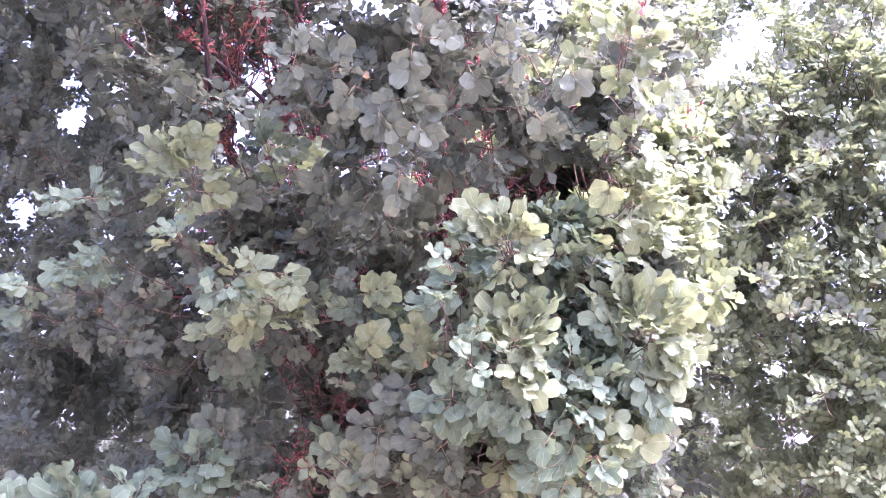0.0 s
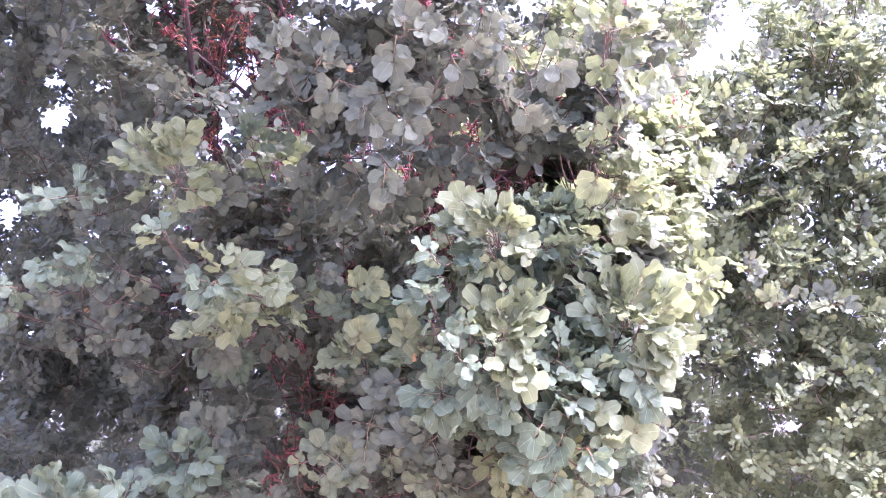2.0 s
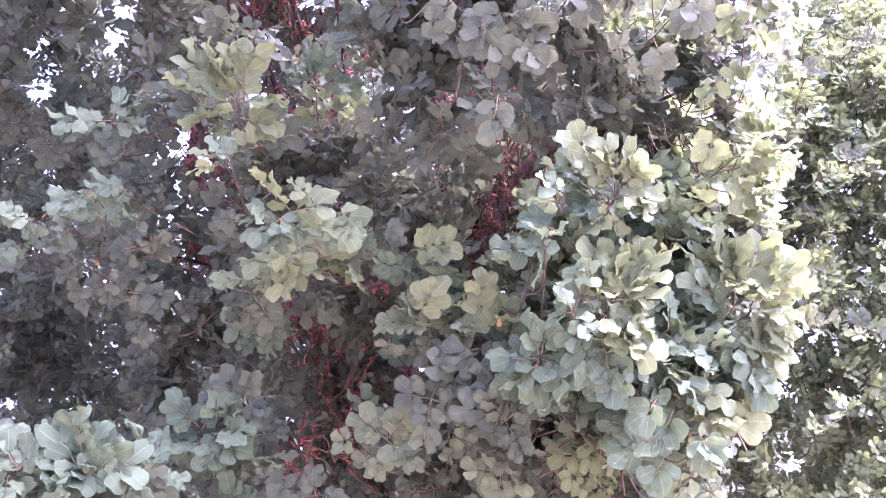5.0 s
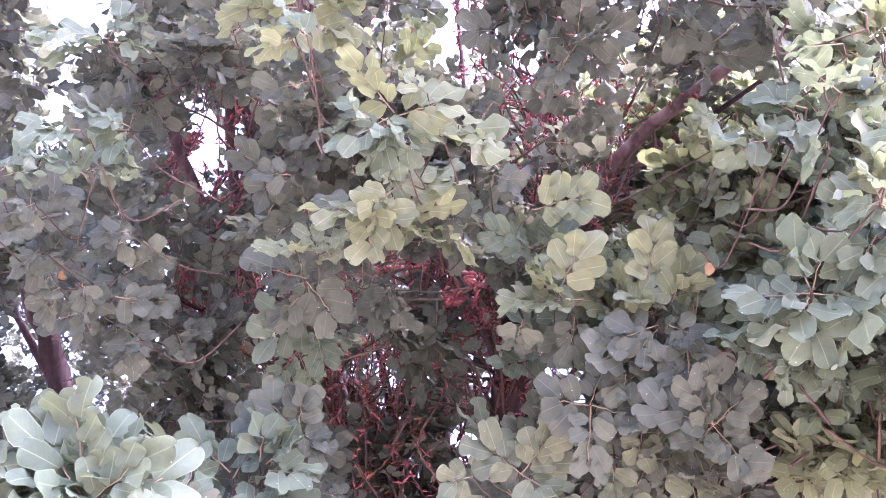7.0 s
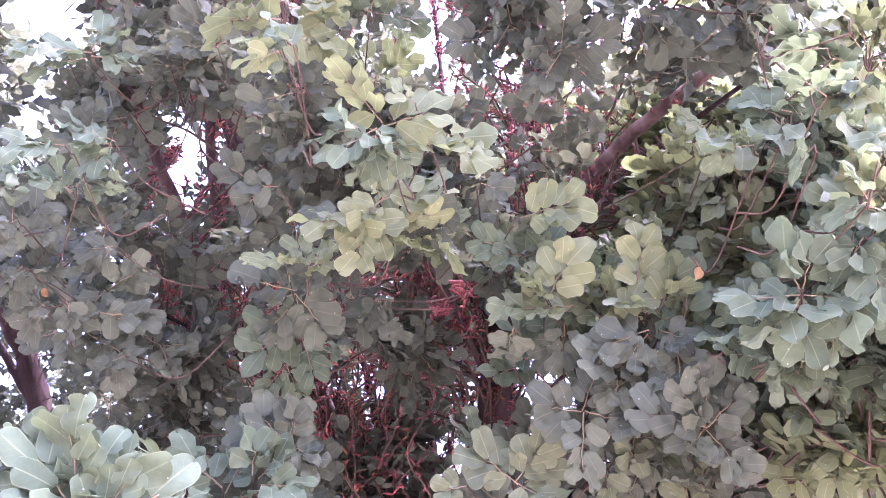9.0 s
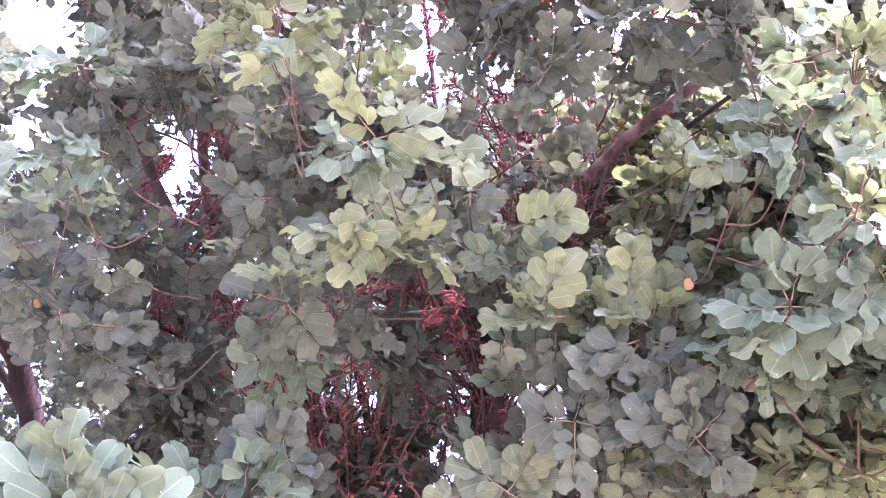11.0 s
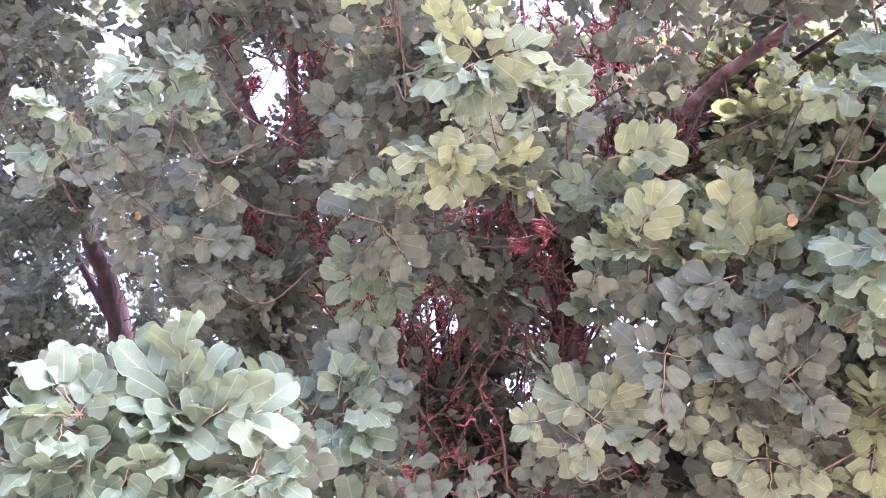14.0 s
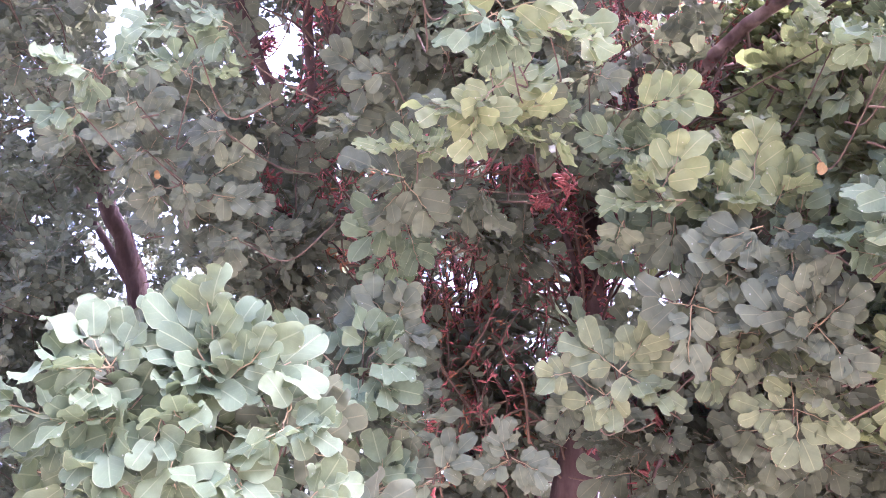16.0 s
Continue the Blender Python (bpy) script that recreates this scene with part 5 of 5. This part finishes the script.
thicket(near_tree, [
    (local((0.72, 1.95, 2.55), NEAR), (0.12, 0.12, 0.18), 16),
    (local((-0.55, 2.35, 2.65), NEAR), (0.25, 0.12, 0.25), 10),
    (local((-0.56, 2.04, 2.78), NEAR), (0.16, 0.16, 0.20), 4),
    (local((-0.53, 2.13, 2.59), NEAR), (0.16, 0.16, 0.20), 4),
    (local((-0.47, 2.21, 2.42), NEAR), (0.16, 0.16, 0.20), 4),
    (local((-0.22, 1.81, 2.61), NEAR), (0.13, 0.13, 0.18), 17),
    (local((0.18, 2.05, 2.57), NEAR), (0.13, 0.13, 0.18), 10),
    (local((0.68, 2.01, 2.85), NEAR), (0.13, 0.13, 0.18), 17),
    (local((-0.57, 2.23, 3.51), NEAR), (0.13, 0.13, 0.18), 17),
    (local((-0.60, 1.88, 3.38), NEAR), (0.18, 0.12, 0.14), 9),
    (local((-0.42, 1.90, 3.32), NEAR), (0.14, 0.12, 0.14), 8),
    (local((-0.10, 1.86, 2.86), NEAR), (0.14, 0.10, 0.12), 12),
    (local((0.22, 1.92, 2.64), NEAR), (0.12, 0.10, 0.16), 16),
    (local((1.08, 2.35, 3.18), NEAR), (0.10, 0.10, 0.12), 10),
    (local((0.36, 1.92, 2.95), NEAR), (0.13, 0.08, 0.20), 22),
    (local((0.30, 1.80, 2.72), NEAR), (0.10, 0.08, 0.10), 14),
    (local((0.68, 1.90, 2.72), NEAR), (0.08, 0.08, 0.16), 12),
], STEMS, 78)
thicket(near_tree, [
    (local((-0.17, 2.05, 2.05), NEAR), (0.13, 0.10, 0.16), 17),
    (local((-0.06, 2.12, 2.28), NEAR), (0.16, 0.10, 0.18), 17),
    (local((-0.42, 2.10, 2.46), NEAR), (0.14, 0.10, 0.12), 16),
    (local((-0.50, 1.95, 2.80), NEAR), (0.14, 0.10, 0.16), 7),
    (local((0.02, 1.95, 2.50), NEAR), (0.10, 0.08, 0.12), 12),
    (local((0.22, 1.93, 3.10), NEAR), (0.14, 0.12, 0.24), 18),
    (local((0.36, 1.90, 2.02), NEAR), (0.10, 0.10, 0.14), 10),
], STEMS, 79)
foliage("foliage", near_tree, [
    (local((-0.4, 1.95, 3.8), NEAR), (1.0, 0.8, 0.45), 110),
    (local((-1.25, 2.4, 3.35), NEAR), (0.5, 0.5, 0.5), 80),
    (local((0.72, 1.85, 2.1), NEAR), (0.30, 0.45, 0.45), 70),
    (local((0.45, 2.3, 1.85), NEAR), (0.5, 0.5, 0.5), 80),
    (local((-0.6, 2.3, 1.75), NEAR), (0.6, 0.6, 0.4), 90),
    (local((0.62, 1.72, 3.05), NEAR), (0.25, 0.12, 0.3), 16),
    (local((-0.5, 1.95, 2.55), NEAR), (0.4, 0.25, 0.5), 50),
    (local((-0.65, 2.10, 2.28), NEAR), (0.22, 0.12, 0.20), 26),
    (local((-0.15, 2.8, 2.35), NEAR), (0.45, 0.2, 0.5), 30),
    (local((-0.5, 1.65, 3.02), NEAR), (0.35, 0.3, 0.22), 34),
    (local((-0.75, 1.75, 3.25), NEAR), (0.35, 0.3, 0.3), 40),
    (local((0.33, 1.95, 3.50), NEAR), (0.22, 0.12, 0.24), 30),
], 5, SMALL_FORMS, clear=0.06)
foliage("foliage", near_tree, [
    (local((0.32, 1.18, 2.86), NEAR), (0.38, 0.12, 0.26), 75),
    (local((0.75, 1.42, 2.30), NEAR), (0.25, 0.13, 0.32), 60),
    (local((0.48, 1.78, 1.98), NEAR), (0.40, 0.14, 0.28), 70),
    (local((0.0, 1.42, 2.62), NEAR), (0.30, 0.10, 0.14), 30),
], 56, clear=0.06)
foliage("foliage", near_tree, [
    (local((0.06, 1.75, 2.69), NEAR), (0.11, 0.08, 0.09), 7),
    (local((0.18, 1.79, 2.60), NEAR), (0.11, 0.08, 0.09), 7),
    (local((-0.11, 1.81, 2.36), NEAR), (0.11, 0.08, 0.09), 7),
    (local((0.01, 1.90, 2.50), NEAR), (0.11, 0.08, 0.09), 7),
    (local((-0.46, 1.48, 2.80), NEAR), (0.22, 0.10, 0.16), 16),
    (local((-1.65, 2.85, 2.75), NEAR), (0.30, 0.25, 0.55), 60),
    (local((-1.75, 2.9, 3.3), NEAR), (0.30, 0.25, 0.4), 40),
    (local((-1.5, 2.7, 1.65), NEAR), (0.6, 0.5, 0.7), 130),
    (local((-0.75, 2.1, 3.55), NEAR), (0.7, 0.4, 0.5), 130),
    (local((-0.5, 3.0, 2.15), NEAR), (0.6, 0.4, 0.6), 110),
    (local((-1.0, 2.2, 3.6), NEAR), (0.5, 0.4, 0.6), 110),
], 55, SMALL_FORMS, clear=0.06)
foliage("outer_foliage", near_tree, [
    (local((0.74, 1.20, 2.32), NEAR), (0.09, 0.06, 0.14), 18),
    (local((0.68, 1.14, 2.12), NEAR), (0.16, 0.06, 0.10), 20),
    (local((0.84, 1.25, 2.12), NEAR), (0.10, 0.06, 0.10), 12),
    (local((0.68, 1.24, 2.50), NEAR), (0.10, 0.06, 0.08), 10),
    (local((0.52, 1.16, 2.10), NEAR), (0.12, 0.06, 0.08), 12),
    (local((0.28, 1.40, 2.30), NEAR), (0.12, 0.06, 0.10), 8),
], 25, material=PALE, turn=(0.3, -0.6, 0.5), clear=0.04)
# light leaf colour carries the sun that falls on this side of the crown
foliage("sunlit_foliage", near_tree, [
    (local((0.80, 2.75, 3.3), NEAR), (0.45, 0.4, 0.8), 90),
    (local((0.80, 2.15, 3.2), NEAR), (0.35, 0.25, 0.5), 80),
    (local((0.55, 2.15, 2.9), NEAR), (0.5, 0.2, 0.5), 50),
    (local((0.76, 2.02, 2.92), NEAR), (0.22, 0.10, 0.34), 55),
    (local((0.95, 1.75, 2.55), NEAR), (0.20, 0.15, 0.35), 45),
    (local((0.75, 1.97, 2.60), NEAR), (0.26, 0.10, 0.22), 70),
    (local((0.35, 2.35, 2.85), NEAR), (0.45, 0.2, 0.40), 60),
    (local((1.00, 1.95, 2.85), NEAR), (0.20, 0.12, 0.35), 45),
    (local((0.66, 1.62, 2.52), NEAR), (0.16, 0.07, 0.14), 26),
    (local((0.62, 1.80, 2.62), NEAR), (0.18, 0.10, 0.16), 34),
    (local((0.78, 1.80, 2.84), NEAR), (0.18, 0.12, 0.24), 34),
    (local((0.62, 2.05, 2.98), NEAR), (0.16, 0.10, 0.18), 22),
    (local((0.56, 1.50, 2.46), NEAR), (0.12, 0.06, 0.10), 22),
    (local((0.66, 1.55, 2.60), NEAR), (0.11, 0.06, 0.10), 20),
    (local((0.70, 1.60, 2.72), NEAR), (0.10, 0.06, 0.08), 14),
], 15, SMALL_FORMS, YOUNG_LIT, (0.5, -0.3, 0.6), "yellow-green leaves in the sun", 0.04)
# backlight round the limb is put into these light yellow-green leaves
foliage("outer_foliage", near_tree, [
    (local((0.56, 1.33, 2.31), NEAR), (0.07, 0.05, 0.07), 14),
    (local((0.55, 1.41, 2.48), NEAR), (0.07, 0.05, 0.07), 14),
    (local((0.53, 1.49, 2.57), NEAR), (0.07, 0.05, 0.07), 12),
    (local((0.64, 1.36, 2.50), NEAR), (0.07, 0.05, 0.07), 12),
    (local((0.67, 1.28, 2.40), NEAR), (0.07, 0.05, 0.07), 8),
    (local((0.58, 1.38, 1.99), NEAR), (0.07, 0.05, 0.07), 12),
    (local((0.65, 1.34, 2.02), NEAR), (0.07, 0.05, 0.07), 12),
], 26, SMALL_FORMS, YOUNG_LIT, (0.3, -0.5, 0.6), "yellow-green leaves over the limb", 0.04)
foliage("heart_foliage", near_tree, [
    (local((-0.1, 2.50, 2.35), NEAR), (0.45, 0.16, 0.45), 46),
    (local((-0.45, 2.35, 2.75), NEAR), (0.35, 0.2, 0.35), 34),
    (local((-0.08, 2.34, 2.12), NEAR), (0.20, 0.10, 0.26), 24),
    (local((-0.10, 2.18, 2.15), NEAR), (0.18, 0.06, 0.26), 18),
    (local((0.12, 2.12, 2.85), NEAR), (0.22, 0.10, 0.25), 15),
], 16, SMALL_FORMS, label="shaded inner leaves among the flowering wood", clear=0.03)
foliage("inner_foliage", near_tree, [
    (local((0.1, 3.1, 3.3), NEAR), (1.6, 0.5, 1.2), 290),
    (local((0.0, 3.4, 2.3), NEAR), (1.5, 0.4, 0.8), 220),
    (local((-1.75, 3.2, 2.6), NEAR), (0.45, 0.4, 0.7), 170),
    (local((-0.75, 3.2, 3.95), NEAR), (0.55, 0.3, 0.5), 90),
], 6, FAR_FORMS)

# fallen-coloured leaflets caught among the green ones
for k, (x, y, z) in enumerate([(0.375, 1.144, 2.200), (0.269, 0.927, 2.845), (0.764, 1.198, 1.985), (-0.704, 1.986, 2.415), (-0.777, 1.646, 2.46), (-0.538, 2.122, 2.416), (-0.695, 1.784, 2.583)]):
    g = np.random.default_rng(500 + k)
    v, q, uv = leaflet(g, 0.019, 2)
    ob = part("dry_leaf", raw_mesh("dry_leaf", v, q, uv, None, (DRY,)), near_tree, "withered orange leaflet")
    ob.matrix_local = Matrix.Translation(Vector((x, y, z)) - Vector(NEAR)) @ Matrix(axes(g.normal(0, 0.4, 3) + (0, 0, -1), np.array(OUT) + g.normal(0, 0.3, 3)).tolist()).to_4x4()

TINY_FORMS = [(v * 0.78, q, uv, s) for v, q, uv, s in FAR_FORMS]
MEDIUM_FORMS = [(v * 1.5, q, uv, s) for v, q, uv, s in FAR_FORMS]
LARGE_FORMS = [(v * 2.1, q, uv, s) for v, q, uv, s in FAR_FORMS]
BROAD_FORMS = [(v * 3.4, q, uv, s) for v, q, uv, s in FAR_FORMS]
# unseen foliage added overhead to shade the near and left leaves
foliage("upper_foliage", near_tree, [(local((-0.5, 2.9, 5.3), NEAR), (1.5, 1.2, 0.9), 220), (local((-1.2, 1.7, 4.7), NEAR), (1.0, 0.9, 0.5), 130), (local((-1.0, 0.95, 4.25), NEAR), (0.9, 0.6, 0.3), 110), (local((0.65, 0.9, 4.15), NEAR), (0.7, 0.5, 0.35), 80), (local((0.33, 0.86, 3.55), NEAR), (0.5, 0.32, 0.18), 70)], 7, LARGE_FORMS)

# ---------------------------------------------------------------- the trees behind
FAR = []
FAR.append(((2.75, 4.0, 0), "evergreen carob tree with sunlit yellow-green outer leaves", [((1.95, 3.5, 2.5), (1.0, 0.6, 1.7), 760), ((1.35, 3.2, 3.4), (0.5, 0.5, 0.9), 200), ((1.9, 3.5, 4.1), (0.9, 0.5, 0.6), 280), ((2.3, 4.6, 3.0), (1.3, 0.5, 1.6), 560), ((2.1, 4.3, 1.9), (1.1, 0.5, 0.7), 360), ((2.5, 4.8, 4.3), (1.1, 0.4, 0.8), 60)], (0.3, -0.6, 0.6),
     [(0, 0, -0.08), (-0.05, -0.1, 1.4), (0.0, -0.3, 2.8), (0.1, -0.3, 4.4)]))
FAR.append(((-1.2, 4.3, 0), "shaded evergreen carob tree with a dark leaning trunk", [((-2.7, 4.3, 3.6), (0.9, 0.5, 1.5), 330), ((-2.4, 5.2, 3.0), (1.5, 0.6, 2.0), 240), ((-1.7, 4.4, 1.9), (1.0, 0.6, 0.9), 150), ((-1.6, 4.7, 3.2), (0.75, 0.4, 0.9), 170), ((-2.6, 4.6, 4.6), (0.8, 0.4, 0.9), 110), ((-3.2, 5.2, 3.9), (0.8, 0.4, 1.0), 120), ((-3.2, 4.5, 4.6), (0.55, 0.4, 1.1), 150), ((-3.3, 4.6, 2.2), (1.2, 0.6, 1.6), 210), ((-1.9, 3.7, 1.7), (0.9, 0.5, 0.8), 170), ((-2.6, 3.3, 3.9), (0.6, 0.5, 0.9), 140), ((-1.9, 3.35, 3.65), (0.35, 0.2, 0.4), 70)], (0.2, -0.6, 0.5),
     [(0, 0, -0.08), (-0.25, -0.2, 1.8), (-0.5, -0.41, 2.97), (-0.68, -0.62, 3.45), (-0.95, -0.6, 3.95)]))
FAR.append(((0.4, 6.6, 0), "dark evergreen carob tree behind the others", [((0.2, 6.2, 2.8), (3.0, 0.9, 2.4), 560), ((0.4, 6.0, 5.0), (2.4, 0.8, 1.2), 200)], (0, -0.7, 0.5),
     [(0, 0, -0.08), (0.1, -0.1, 1.4), (0.1, -0.2, 2.8), (0.15, -0.1, 5.0)]))
for k, (place, label, boxes, turn, path) in enumerate(FAR):
    tree = tree_root(place, label)
    ob, line = stem("trunk", path, ((0.12, 0.085, 0.06, 0.02), (0.10, 0.066, 0.042, 0.012), (0.12, 0.085, 0.06, 0.02))[k], tree, BARK, 11, 6, 0.10, 60 + k)
    flowers_on(ob, line, 40 if k == 1 else 4, 160 + k, 0.3)
    for j in range(3 if k == 1 else 7):
        g = np.random.default_rng(90 + 10 * k + j)
        p = line[int(len(line) * (0.3 + 0.09 * j))]
        tip = p + np.array([g.uniform(-0.9, 0.9), g.uniform(-0.6, 0.5), g.uniform(0.5, 1.1)])
        stem("limb", [p, (p + tip) / 2 + g.normal(0, 0.08, 3), tip], (0.022, 0.015, 0.006), tree, BARK, 7, 6, 0.06, 200 + 10 * k + j)
    # first tree here gets the light leaf tone in place of sun and haze
    foliage("foliage", tree, [(local(c, place), r, n) for c, r, n in boxes], 30 + k, (TINY_FORMS, FAR_FORMS, MEDIUM_FORMS)[k], YOUNG_LIT if k == 0 else LEAF, turn)
    if k == 0:
        for j, (x, y, z, size, clock) in enumerate(SECOND_TREE_SPRAYS):
            at = np.array((x, y, z)) - place
            spray(tree, at, (0.05, -0.9, 0.1), size, clock, at + np.array([0.05, 0.35, -0.12]), [me for m in (YOUNG_LIT, LEAF) for me in LEAF_MESHES[m.name]], 6000 + j, 0.6)
    if k == 0:
        foliage("sunlit_foliage", tree, [(local((1.85, 3.15, 2.6), place), (0.95, 0.35, 1.5), 420), (local((2.2, 3.2, 3.5), place), (0.6, 0.3, 0.8), 170)], 39, TINY_FORMS, YOUNG_LIT, turn, "yellow-green outer leaves in the sun")
    top = line[-1]
    # crown top added above the view so that the trees shade each other
    foliage("upper_foliage", tree, [(top + np.array([0, 0, 0.9]), (1.7, 1.1, 0.9), 40 if k == 0 else 170)], 36 + k, LARGE_FORMS, turn=turn)

# ---------------------------------------------------------------- the woods beyond
woods = tagged(new("woods"), "dark dense evergreen woods beyond the trees, with unseen woods added behind and left", "woods")
woods.location = (0.0, 10.5, 0.0)
for k, (x, y) in enumerate(((-7.5, 0.3), (-4.6, -0.4), (-1.5, 0.2), (1.6, -0.3), (4.4, 0.4), (7.2, -0.2))):
    stem("trunk", [(x, y, -0.1), (x + 0.15, y, 1.4), (x - 0.1, y + 0.1, 2.7)], (0.16, 0.12, 0.05), woods, BARK, 9, 5, 0.06, 600 + k)
foliage("foliage", woods, [((0.0, 0.0, 1.3), (9.5, 1.0, 1.9), 500), ((-4.5, -0.6, 1.9), (4.0, 0.8, 1.8), 300), ((-3.0, -0.4, 1.2), (6.0, 0.8, 1.2), 200)], 44, LARGE_FORMS, turn=(0, -0.7, 0.5))
# unseen woods added behind the walk to block low light from the sky
for k, (x, y) in enumerate(((-7.0, -17.2), (-3.4, -17.6), (0.4, -17.3), (3.9, -17.5), (7.3, -17.2))):
    stem("trunk", [(x, y, -0.1), (x + 0.1, y, 1.6), (x - 0.1, y - 0.1, 3.6)], (0.17, 0.13, 0.05), woods, BARK, 9, 5, 0.06, 640 + k)
foliage("foliage", woods, [((0.0, -17.4, 2.8), (10.0, 0.9, 3.2), 460), ((-2.0, -17.6, 4.2), (7.0, 0.8, 1.2), 110)], 46, BROAD_FORMS, turn=(0, 0.7, 0.5))
# unseen row added at the left to darken the left-hand leaves
foliage("foliage", woods, [((-5.7, -11.0, 3.3), (0.9, 6.0, 3.7), 380)], 47, BROAD_FORMS, turn=(0.7, 0, 0.5))
